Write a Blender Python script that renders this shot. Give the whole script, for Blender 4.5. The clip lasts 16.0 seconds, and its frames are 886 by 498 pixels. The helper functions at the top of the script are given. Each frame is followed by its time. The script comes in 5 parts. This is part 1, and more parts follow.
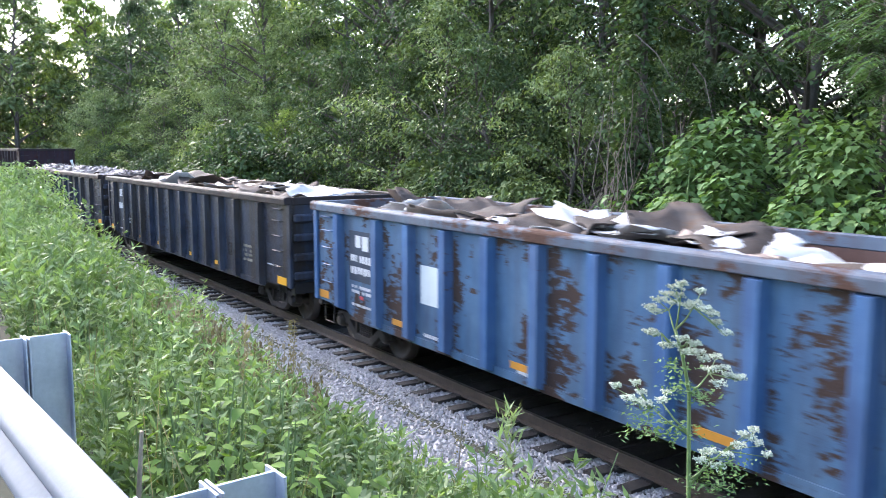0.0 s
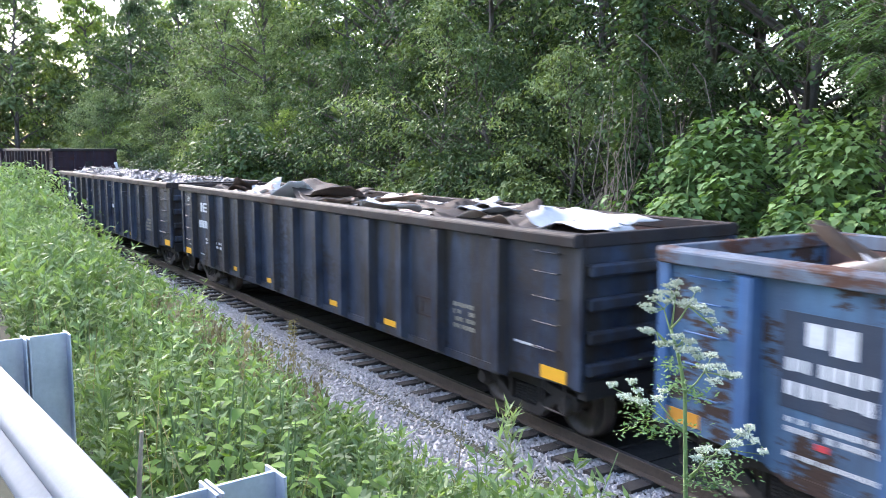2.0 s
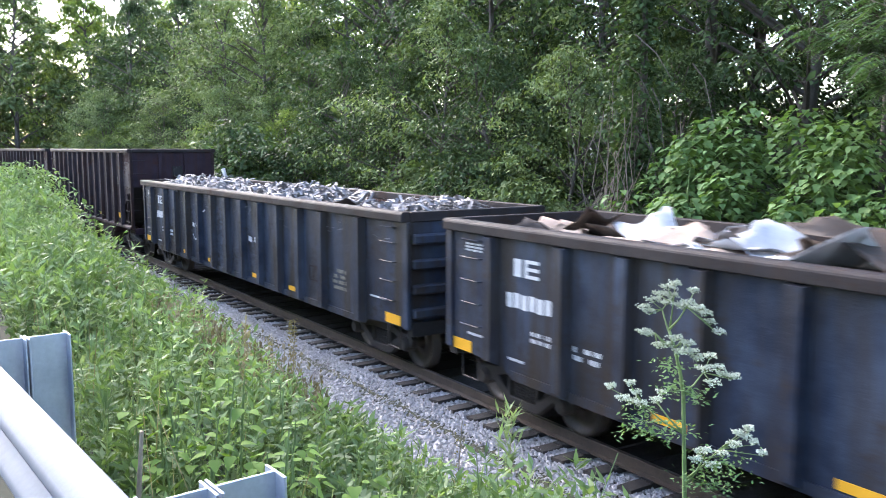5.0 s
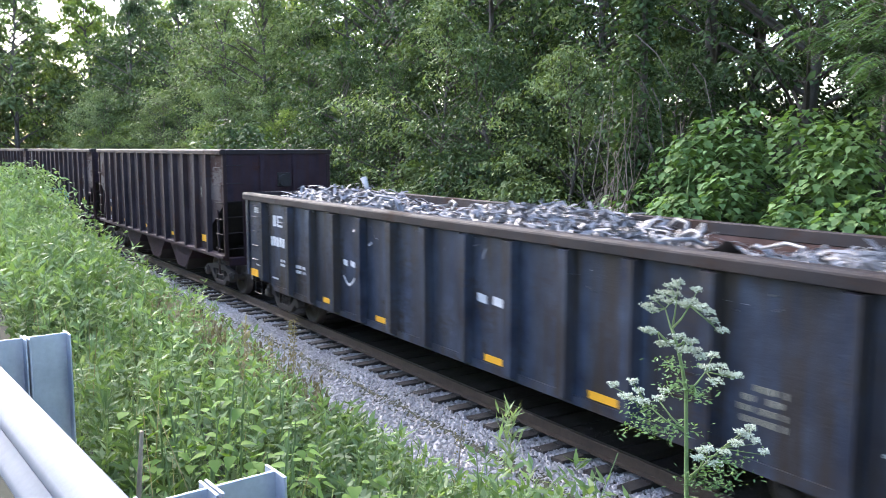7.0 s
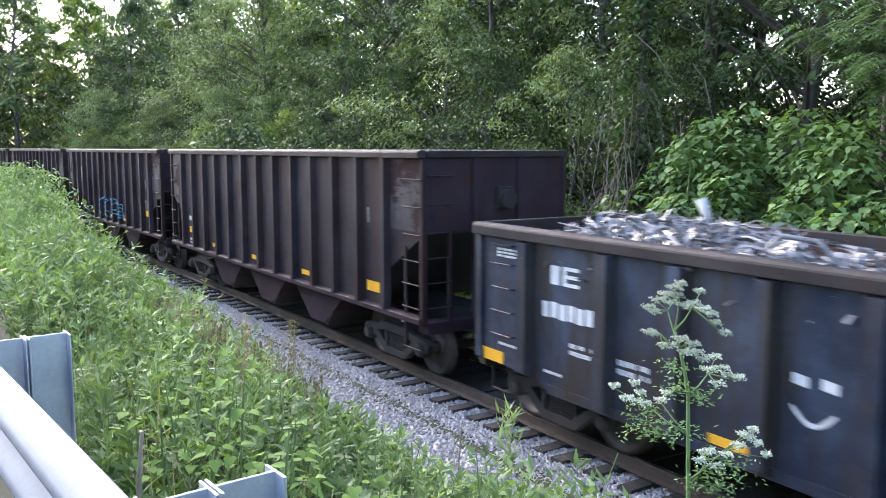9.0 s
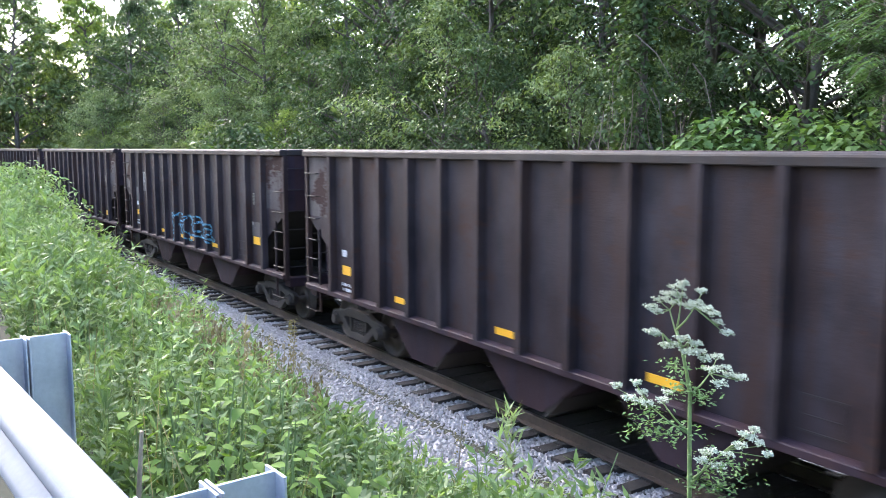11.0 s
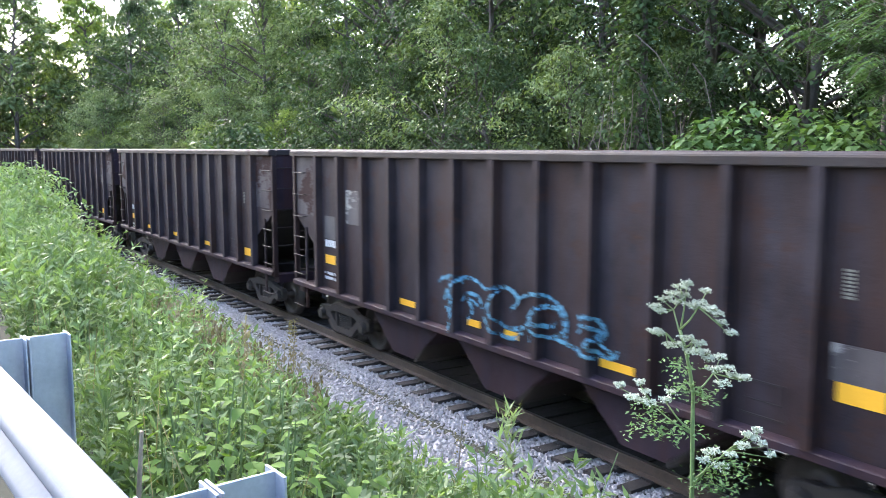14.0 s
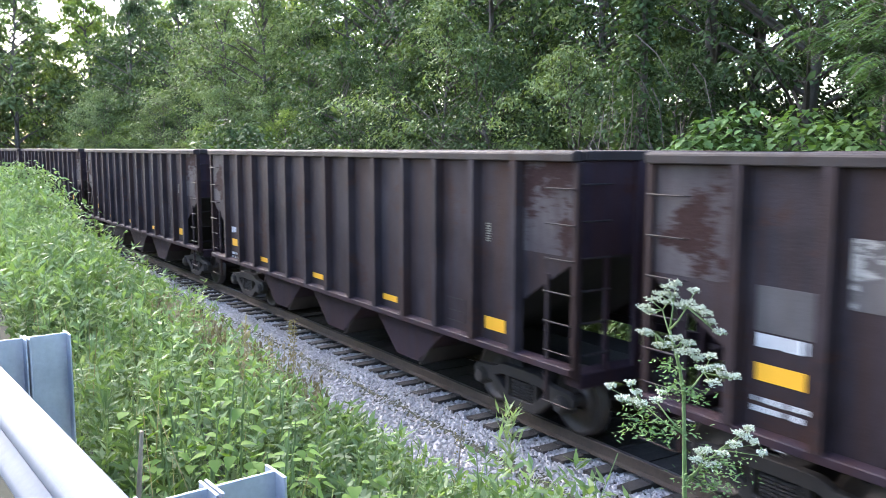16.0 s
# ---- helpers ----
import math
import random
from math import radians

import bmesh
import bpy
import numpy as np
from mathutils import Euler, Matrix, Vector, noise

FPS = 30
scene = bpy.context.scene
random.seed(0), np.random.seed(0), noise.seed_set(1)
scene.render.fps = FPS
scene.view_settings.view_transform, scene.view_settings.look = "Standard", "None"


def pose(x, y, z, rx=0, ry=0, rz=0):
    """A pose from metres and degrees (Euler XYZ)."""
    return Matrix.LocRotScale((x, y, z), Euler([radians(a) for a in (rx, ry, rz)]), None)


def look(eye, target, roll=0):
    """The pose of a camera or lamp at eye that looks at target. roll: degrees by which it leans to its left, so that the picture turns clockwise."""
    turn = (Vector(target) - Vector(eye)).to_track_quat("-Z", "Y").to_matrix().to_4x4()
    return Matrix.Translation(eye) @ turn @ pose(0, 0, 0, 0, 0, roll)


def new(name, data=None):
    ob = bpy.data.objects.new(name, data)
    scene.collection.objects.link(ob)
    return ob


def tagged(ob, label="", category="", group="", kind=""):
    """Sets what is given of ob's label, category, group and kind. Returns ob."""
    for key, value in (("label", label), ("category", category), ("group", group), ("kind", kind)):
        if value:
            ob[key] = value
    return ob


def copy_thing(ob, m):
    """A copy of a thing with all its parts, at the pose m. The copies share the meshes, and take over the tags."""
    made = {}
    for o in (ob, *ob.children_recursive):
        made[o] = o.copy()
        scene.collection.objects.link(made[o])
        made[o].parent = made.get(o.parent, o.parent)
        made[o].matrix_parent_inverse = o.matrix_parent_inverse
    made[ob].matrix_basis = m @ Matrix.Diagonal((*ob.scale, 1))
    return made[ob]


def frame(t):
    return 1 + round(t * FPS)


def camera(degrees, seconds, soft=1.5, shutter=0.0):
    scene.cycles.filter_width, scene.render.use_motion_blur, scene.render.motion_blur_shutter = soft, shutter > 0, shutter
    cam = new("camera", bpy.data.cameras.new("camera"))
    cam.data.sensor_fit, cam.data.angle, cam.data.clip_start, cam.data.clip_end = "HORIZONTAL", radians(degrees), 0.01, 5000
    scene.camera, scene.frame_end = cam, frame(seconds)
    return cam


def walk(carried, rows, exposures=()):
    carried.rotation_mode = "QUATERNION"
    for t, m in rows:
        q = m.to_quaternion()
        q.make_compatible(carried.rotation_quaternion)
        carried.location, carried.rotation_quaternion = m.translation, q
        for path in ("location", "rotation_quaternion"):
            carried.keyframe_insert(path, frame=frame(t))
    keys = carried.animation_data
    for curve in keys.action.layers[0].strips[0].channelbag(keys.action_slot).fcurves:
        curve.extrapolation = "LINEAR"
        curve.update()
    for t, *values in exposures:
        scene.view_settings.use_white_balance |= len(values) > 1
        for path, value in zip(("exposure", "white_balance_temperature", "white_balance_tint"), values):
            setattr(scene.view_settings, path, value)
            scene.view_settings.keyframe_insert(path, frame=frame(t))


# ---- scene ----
# Rail top is z = 0, x runs along the track in the way the train goes, y points away from the camera.
cam = camera(55.7, 16.0, soft=0.6, shutter=0.6)
EYE = (0.0, 0.0, 3.835)
AIM = pose(*EYE, 90 - 6.867, 0, 148.14 - 90)
walk(cam, [(0, AIM), (16, AIM)], exposures=[(0, 2.74, 6290, 15), (6.5, 2.70, 6290, 15), (9, 2.66, 6290, 15), (11.3, 2.88, 6290, 15), (16, 2.88, 6290, 15)])

# ---------------------------------------------------------------- light
world = bpy.data.worlds.new("world")
scene.world = world
world.use_nodes = True
wn = world.node_tree
sky = wn.nodes.new("ShaderNodeTexSky")
sky.sky_type, sky.sun_disc = "NISHITA", False
sky.sun_elevation, sky.sun_rotation = radians(37), radians(-96)
sky.air_density, sky.dust_density, sky.ozone_density = 1.0, 2.0, 1.0
wn.links.new(sky.outputs[0], wn.nodes["Background"].inputs[0])
wn.nodes["Background"].inputs[1].default_value = 0.15
sun = new("sun", bpy.data.lights.new("sun", "SUN"))
sun.data.energy, sun.data.angle, sun.data.color = 0.6, radians(40), (1.0, 0.96, 0.9)
sun.matrix_basis = look((-80, -8, 60), (0, 0, 0))


# ---------------------------------------------------------------- materials
def nodes_of(name, rough=0.7, metal=0.0):
    m = bpy.data.materials.new(name)
    m.use_nodes = True
    nt = m.node_tree
    b = nt.nodes["Principled BSDF"]
    b.inputs["Roughness"].default_value, b.inputs["Metallic"].default_value = rough, metal
    return m, nt, b


def noise_of(nt, scale, detail=4.0, rough=0.6, stretch=None, coord="Object"):
    tc = nt.nodes.new("ShaderNodeTexCoord")
    n = nt.nodes.new("ShaderNodeTexNoise")
    n.inputs["Scale"].default_value, n.inputs["Detail"].default_value, n.inputs["Roughness"].default_value = scale, detail, rough
    if stretch:
        mp = nt.nodes.new("ShaderNodeMapping")
        mp.inputs["Scale"].default_value = stretch
        nt.links.new(tc.outputs[coord], mp.inputs[0])
        nt.links.new(mp.outputs[0], n.inputs["Vector"])
    else:
        nt.links.new(tc.outputs[coord], n.inputs["Vector"])
    return n.outputs["Fac"]


def ramp(nt, fac, stops):
    r = nt.nodes.new("ShaderNodeValToRGB")
    el = r.color_ramp.elements
    while len(el) < len(stops):
        el.new(0.5)
    for e, (p, c) in zip(el, stops):
        e.position = p
        e.color = (*c, 1) if len(c) == 3 else (c[0], c[0], c[0], 1)
    nt.links.new(fac, r.inputs[0])
    return r.outputs[0]


def mix(nt, fac, a, b, mode="MIX"):
    n = nt.nodes.new("ShaderNodeMix")
    n.data_type, n.blend_type = "RGBA", mode
    for i, x in ((0, fac), (6, a), (7, b)):
        if isinstance(x, (int, float)):
            n.inputs[i].default_value = x
        elif isinstance(x, tuple):
            n.inputs[i].default_value = (*x, 1)
        else:
            nt.links.new(x, n.inputs[i])
    return n.outputs[2]


def bump(nt, b, height, strength, dist=0.02):
    n = nt.nodes.new("ShaderNodeBump")
    n.inputs["Strength"].default_value, n.inputs["Distance"].default_value = strength, dist
    nt.links.new(height, n.inputs["Height"])
    nt.links.new(n.outputs[0], b.inputs["Normal"])


def rust_paint(name, base, worn, rust, spots=0.66, soft=0.05, rough=0.55, streak=0.5):
    """Old enamel on steel: faded patches, vertical dirt streaks, rust spots with a sharp edge."""
    m, nt, b = nodes_of(name, rough)
    b.inputs["Specular IOR Level"].default_value = 0.14
    fade = ramp(nt, noise_of(nt, 1.1, 5), [(0.35, base), (0.65, worn)])
    run = ramp(nt, noise_of(nt, 1.0, 5, 0.7, (3.2, 3.2, 0.28)), [(0.40, (0,)), (0.64, (streak,))])
    col = mix(nt, run, fade, tuple(c * 0.7 for c in rust))
    sp = ramp(nt, mix(nt, 0.42, noise_of(nt, 1.3, 3), noise_of(nt, 6.5, 8, 0.68, (0.7, 0.7, 1.9))), [(spots, (0,)), (spots + soft, (1,))])
    grain = noise_of(nt, 40, 3)
    rustc = ramp(nt, grain, [(0.3, tuple(c * 0.6 for c in rust)), (0.7, rust)])
    col = mix(nt, sp, col, rustc)
    nt.links.new(col, b.inputs["Base Color"])
    nt.links.new(ramp(nt, sp, [(0, (rough,)), (1, (0.9,))]), b.inputs["Roughness"])
    bump(nt, b, mix(nt, 0.8, grain, noise_of(nt, 1.9, 4)), 0.45, 0.05)
    return m


def plain(name, a, c, scale=6.0, rough=0.8, metal=0.0, relief=0.3, stretch=None, dist=0.01):
    m, nt, b = nodes_of(name, rough, metal)
    big = ramp(nt, noise_of(nt, scale, 6, 0.65, stretch), [(0.3, a), (0.7, c)])
    nt.links.new(mix(nt, 0.35, big, ramp(nt, noise_of(nt, scale * 9, 3), [(0.3, a), (0.7, c)])), b.inputs["Base Color"])
    bump(nt, b, noise_of(nt, scale * 6, 5), relief, dist)
    return m


def leaf_mat(name, dark, light, trans=0.27, rough=0.52):
    m, nt, b = nodes_of(name, rough)
    geo = nt.nodes.new("ShaderNodeNewGeometry")
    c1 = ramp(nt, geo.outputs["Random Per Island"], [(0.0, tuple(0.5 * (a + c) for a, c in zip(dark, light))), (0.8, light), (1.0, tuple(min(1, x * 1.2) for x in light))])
    # Clump-sized dark blotches in the colour imitate shaded gaps between boughs.
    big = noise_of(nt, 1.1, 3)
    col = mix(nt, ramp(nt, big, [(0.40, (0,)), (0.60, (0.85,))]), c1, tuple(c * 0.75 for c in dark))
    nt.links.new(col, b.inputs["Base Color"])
    b.inputs["Specular IOR Level"].default_value = 0.10
    tr = nt.nodes.new("ShaderNodeBsdfTranslucent")
    nt.links.new(mix(nt, 1.0, col, (1.0, 1.15, 0.45), "MULTIPLY"), tr.inputs[0])
    ms = nt.nodes.new("ShaderNodeMixShader")
    ms.inputs[0].default_value = trans
    nt.links.new(b.outputs[0], ms.inputs[1])
    nt.links.new(tr.outputs[0], ms.inputs[2])
    nt.links.new(ms.outputs[0], nt.nodes["Material Output"].inputs[0])
    return m


M_BLUE = rust_paint("blue_paint", (0.055, 0.115, 0.20), (0.10, 0.175, 0.265), (0.07, 0.046, 0.036), 0.517, 0.03, 0.5, 0.45)
M_BLUERIB = rust_paint("blue_rib_paint", (0.045, 0.11, 0.24), (0.08, 0.165, 0.31), (0.10, 0.06, 0.045), 0.63, 0.03, 0.5, 0.35)
M_BLUERIM = rust_paint("worn_blue_rim", (0.075, 0.105, 0.15), (0.12, 0.15, 0.19), (0.10, 0.055, 0.04), 0.50, 0.06, 0.55, 0.5)
M_NAVY = rust_paint("faded_black_paint", (0.017, 0.023, 0.041), (0.060, 0.076, 0.110), (0.058, 0.046, 0.036), 0.525, 0.16, 0.45, 0.95)
M_HOP = rust_paint("sooty_brown_paint", (0.015, 0.012, 0.016), (0.038, 0.031, 0.037), (0.056, 0.028, 0.021), 0.54, 0.12, 0.7, 0.7)
M_HOPEND = rust_paint("maroon_end_paint", (0.020, 0.014, 0.022), (0.040, 0.028, 0.038), (0.060, 0.025, 0.019), 0.58, 0.14, 0.6, 0.6)
M_CHORD = rust_paint("worn_rim_steel", (0.021, 0.019, 0.021), (0.040, 0.035, 0.036), (0.050, 0.030, 0.022), 0.54, 0.1, 0.6, 0.5)
M_INNER = rust_paint("rusty_inside", (0.10, 0.06, 0.05), (0.16, 0.10, 0.085), (0.09, 0.045, 0.03), 0.55, 0.1, 0.8, 0.5)
M_TRUCK = plain("greasy_cast_steel", (0.017, 0.015, 0.014), (0.044, 0.035, 0.029), 3, 0.8)
M_WHEEL = plain("wheel_steel", (0.04, 0.032, 0.028), (0.10, 0.08, 0.065), 4, 0.5, 0.4)
M_TREAD = plain("polished_tread", (0.35, 0.34, 0.33), (0.5, 0.48, 0.46), 8, 0.25, 0.9, 0.05)
M_DARK = plain("soot", (0.012, 0.011, 0.011), (0.03, 0.026, 0.024), 3, 0.9)
M_YEL = plain("yellow_reflector", (0.75, 0.36, 0.02), (0.85, 0.45, 0.03), 5, 0.45)
M_ORG = plain("dirty_orange_reflector", (0.45, 0.20, 0.03), (0.62, 0.27, 0.03), 5, 0.5)
M_WHITE = plain("stencil_white", (0.42, 0.43, 0.44), (0.68, 0.68, 0.68), 9, 0.7)
M_PATCH = rust_paint("white_patch_paint", (0.55, 0.60, 0.60), (0.66, 0.70, 0.68), (0.2, 0.12, 0.08), 0.68, 0.04, 0.6, 0.15)
M_BLACKP = rust_paint("black_panel_paint", (0.03, 0.045, 0.07), (0.05, 0.065, 0.09), (0.10, 0.06, 0.04), 0.68, 0.05, 0.5, 0.2)
M_GRAF = plain("blue_spray", (0.05, 0.19, 0.30), (0.13, 0.33, 0.43), 6, 0.7)
_nt = M_GRAF.node_tree
_nt.links.new(ramp(_nt, noise_of(_nt, 14, 5, 0.7), [(0.40, (0.15,)), (0.58, (1.0,))]), _nt.nodes["Principled BSDF"].inputs["Alpha"])
M_RED = plain("red_spray", (0.5, 0.04, 0.05), (0.6, 0.07, 0.08), 6, 0.6)
M_RAIL = plain("rusty_rail", (0.06, 0.042, 0.032), (0.12, 0.085, 0.06), 5, 0.75)
M_RAILTOP = plain("rail_head", (0.25, 0.23, 0.21), (0.38, 0.35, 0.32), 6, 0.3, 0.8, 0.05)
M_TIE = plain("creosoted_wood", (0.022, 0.02, 0.019), (0.06, 0.052, 0.046), 3, 0.85, 0, 0.6, (1, 1, 1), 0.02)
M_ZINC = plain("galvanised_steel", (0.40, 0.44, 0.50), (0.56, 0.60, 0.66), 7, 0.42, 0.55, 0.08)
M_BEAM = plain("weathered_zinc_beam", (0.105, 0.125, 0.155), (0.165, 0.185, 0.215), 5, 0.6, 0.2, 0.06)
M_BARK = plain("grey_bark", (0.05, 0.042, 0.034), (0.13, 0.11, 0.09), 5, 0.9, 0, 0.8, (3, 3, 0.5), 0.03)
M_STEM = plain("green_stem", (0.10, 0.16, 0.05), (0.20, 0.27, 0.10), 9, 0.7)
M_DRY = plain("dry_stem", (0.17, 0.13, 0.08), (0.34, 0.28, 0.19), 9, 0.8)
M_VINE = plain("dead_vine", (0.10, 0.08, 0.065), (0.21, 0.17, 0.14), 5, 0.9)
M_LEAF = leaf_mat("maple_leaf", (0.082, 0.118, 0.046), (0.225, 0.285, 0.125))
# Copies of the leaf: shade painted into the first colour, sunlight into the second.
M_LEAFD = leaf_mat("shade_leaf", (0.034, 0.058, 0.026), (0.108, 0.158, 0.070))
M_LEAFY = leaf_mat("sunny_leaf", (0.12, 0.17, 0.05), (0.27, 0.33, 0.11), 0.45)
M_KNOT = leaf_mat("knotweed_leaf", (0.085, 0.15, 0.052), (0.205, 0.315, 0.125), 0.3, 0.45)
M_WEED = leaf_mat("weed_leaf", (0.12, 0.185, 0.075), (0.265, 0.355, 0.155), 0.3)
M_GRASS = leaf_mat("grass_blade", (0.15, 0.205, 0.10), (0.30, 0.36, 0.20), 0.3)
M_STRAW = leaf_mat("straw_blade", (0.20, 0.16, 0.09), (0.38, 0.33, 0.22), 0.25)
M_PETAL = leaf_mat("white_petal", (0.36, 0.40, 0.29), (0.56, 0.60, 0.50), 0.06)
M_HILL = plain("leaf_litter", (0.018, 0.022, 0.010), (0.05, 0.05, 0.028), 1.3, 0.95, 0, 0.6)
M_STONE = None


# ---------------------------------------------------------------- mesh helpers
class Mesh:
    """Collects faces; done() gives the mesh."""

    def __init__(self):
        self.v, self.f = [], []

    def add(self, vs, fs):
        n = len(self.v)
        self.v += [tuple(p) for p in vs]
        self.f += [tuple(n + i for i in q) for q in fs]
        return self

    def box(self, x0, x1, y0, y1, z0, z1):
        return self.hexa([(x0, y0, z0), (x1, y0, z0), (x1, y1, z0), (x0, y1, z0), (x0, y0, z1), (x1, y0, z1), (x1, y1, z1), (x0, y1, z1)])

    def hexa(self, p):
        return self.add(p, [(3, 2, 1, 0), (4, 5, 6, 7), (0, 1, 5, 4), (1, 2, 6, 5), (2, 3, 7, 6), (3, 0, 4, 7)])

    def prism(self, poly, axis, a, b):
        """A polygon pushed along an axis from a to b; poly in the two other axes, in x, y, z order."""
        def put(p, w):
            q = list(p)
            q.insert(axis, w)
            return q
        n = len(poly)
        vs = [put(p, a) for p in poly] + [put(p, b) for p in poly]
        return self.add(vs, [tuple(range(n - 1, -1, -1)), tuple(range(n, 2 * n))] + [(i, (i + 1) % n, n + (i + 1) % n, n + i) for i in range(n)])

    def tube(self, pts, radii, n=6, caps=True):
        pts = [Vector(p) for p in pts]
        rings = []
        for i, p in enumerate(pts):
            d = (pts[min(i + 1, len(pts) - 1)] - pts[max(i - 1, 0)]).normalized()
            a = d.orthogonal().normalized() if i == 0 else (a - d * a.dot(d)).normalized()
            b = d.cross(a)
            rings.append([p + (a * math.cos(2 * math.pi * j / n) + b * math.sin(2 * math.pi * j / n)) * radii[i] for j in range(n)])
        fs = [(i * n + j, i * n + (j + 1) % n, (i + 1) * n + (j + 1) % n, (i + 1) * n + j) for i in range(len(pts) - 1) for j in range(n)]
        if caps:
            fs += [tuple(range(n - 1, -1, -1)), tuple(range((len(pts) - 1) * n, len(pts) * n))]
        return self.add([q for r in rings for q in r], fs)

    def rod(self, p, q, r, n=6):
        return self.tube([p, q], [r, r], n)

    def done(self, name, smooth=False):
        me = bpy.data.meshes.new(name)
        me.from_pydata(self.v, [], self.f)
        if smooth:
            me.polygons.foreach_set("use_smooth", [True] * len(me.polygons))
        me.update()
        return me


def part(name, mesh, material, parent=None, label="", smooth=False, edge=0.0):
    """One mesh object, under its thing or part."""
    me = mesh.done(name, smooth) if isinstance(mesh, Mesh) else mesh
    if not me.materials:
        me.materials.append(material)
    ob = new(name, me)
    ob.parent = parent
    if edge:
        bv = ob.modifiers.new("edge", "BEVEL")
        bv.width, bv.segments, bv.limit_method = edge, 1, "ANGLE"
    if label:
        tagged(ob, label)
    return ob


def quads(name, vs, mat):
    """A mesh of loose quads from an array n x 4 x 3."""
    n = len(vs)
    me = bpy.data.meshes.new(name)
    me.vertices.add(n * 4)
    me.vertices.foreach_set("co", np.ascontiguousarray(vs, dtype=np.float32).ravel())
    me.loops.add(n * 4)
    me.loops.foreach_set("vertex_index", np.arange(n * 4, dtype=np.int32))
    me.polygons.add(n)
    me.polygons.foreach_set("loop_start", np.arange(0, n * 4, 4, dtype=np.int32))
    me.polygons.foreach_set("loop_total", np.full(n, 4, dtype=np.int32))
    me.materials.append(mat)
    me.update(calc_edges=True)
    me.validate()
    return me


def leaves(rng, pos, up, length, width, droop=0.5, flat=0.5):
    """Leaf blades at pos (n x 3): lozenges that point outward along up, scattered, with random turn."""
    n = len(pos)
    az = rng.uniform(0, 2 * np.pi, n)
    tilt = rng.normal(-droop, flat, n)
    d = np.stack([np.cos(az) * np.cos(tilt), np.sin(az) * np.cos(tilt), np.sin(tilt)], 1) + up * 0.6
    d /= np.linalg.norm(d, axis=1)[:, None]
    z = np.tile(np.array([0.0, 0.0, 1.0]), (n, 1)) + rng.normal(0, 0.45, (n, 3))
    side = np.cross(d, z)
    side /= np.linalg.norm(side, axis=1)[:, None] + 1e-9
    nrm = np.cross(side, d)
    L = length * rng.uniform(0.65, 1.25, n)[:, None]
    w = width * rng.uniform(0.7, 1.2, n)[:, None] * 0.5
    mid = pos + d * L * 0.42
    return np.stack([pos, mid + side * w + nrm * w * 0.25, pos + d * L, mid - side * w + nrm * w * 0.25], 1)


# ---------------------------------------------------------------- ground
K, YC = -0.00135, 8.16


def centre(x):
    return YC + K * x * x / 2


def ease(a, b, x):
    t = np.clip((x - a) / (b - a), 0, 1)
    return t * t * (3 - 2 * t)


def ground_z(x, y):
    """Height of the land: ballast bed, bank up to the road, hillside beyond the track."""
    x, y = np.asarray(x, float), np.asarray(y, float)
    u = y - centre(np.clip(x, -120, 120))
    near = -0.25 - 0.45 * ease(1.7, 2.7, -u) + 3.05 * ease(2.75, 7.5, -u)
    far = -0.25 - 0.45 * ease(1.7, 2.7, u) + (0.10 + 0.18 * ease(-42, -18, x)) * np.clip(u - 4.0, 0, 60)
    z = np.where(u < 0, near, far)
    rough = np.sin(x * 1.3 + 2 * np.sin(y * 0.9)) * 0.05 + np.sin(y * 2.1 + x * 0.4) * 0.04
    return z + rough * ease(2.6, 3.6, np.abs(u)) * ease(0.4, 1.6, np.abs(y) + 0.4)


def build_ground():
    xs = np.concatenate([[-900, -400, -220, -150], np.arange(-110, -40, 3.0), np.arange(-40, 14, 0.6), np.arange(14, 60, 4.0), [90, 200, 400, 900]])
    us = np.concatenate([[-900, -300, -120, -60, -30], np.arange(-20, -9, 1.5), np.arange(-9, 6, 0.3), np.arange(6, 30, 1.5), [40, 60, 64, 120, 300, 900]])
    X, Uu = np.meshgrid(xs, us, indexing="ij")
    Y = Uu + centre(np.clip(X, -120, 120))
    Z = ground_z(X, Y)
    m = Mesh()
    nx, nu = X.shape
    m.v = list(map(tuple, np.stack([X, Y, Z], -1).reshape(-1, 3)))
    m.f = [(i * nu + j, (i + 1) * nu + j, (i + 1) * nu + j + 1, i * nu + j + 1) for i in range(nx - 1) for j in range(nu - 1)]
    ob = part("ground", m, M_HILL, smooth=True)
    tagged(ob, "dark soil and leaf litter bank with weeds", "ground", kind="structure")


build_ground()


# ---------------------------------------------------------------- track
def rail_line(name, off):
    """One rail: foot, web and head swept along the curve."""
    prof = [(-0.075, -0.18), (0.075, -0.18), (0.075, -0.165), (0.012, -0.145), (0.012, -0.045), (0.036, -0.035), (0.036, -0.006), (0.028, 0.0),
            (-0.028, 0.0), (-0.036, -0.006), (-0.036, -0.035), (-0.012, -0.045), (-0.012, -0.145), (-0.075, -0.165)]
    xs = [-130 + 2.0 * i for i in range(86)]
    m, top, n = Mesh(), Mesh(), len(prof)
    m.v = [(x, centre(x) + off + a, z) for x in xs for a, z in prof]
    m.f = [(i * n + j, i * n + (j + 1) % n, (i + 1) * n + (j + 1) % n, (i + 1) * n + j) for i in range(len(xs) - 1) for j in range(n)]
    top.v = [(x, centre(x) + off + a, 0.003) for x in xs for a in (-0.024, 0.024)]
    top.f = [(2 * i, 2 * i + 2, 2 * i + 3, 2 * i + 1) for i in range(len(xs) - 1)]
    ob = part(name, m, M_RAIL)
    part("rail_head", top, M_RAILTOP, ob, "worn bright running surface")
    return tagged(ob, "rusty steel rail on wooden sleepers", "rail", "rails of the track", "structure")


rail_line("rail", -0.755)
rail_line("rail", 0.755)


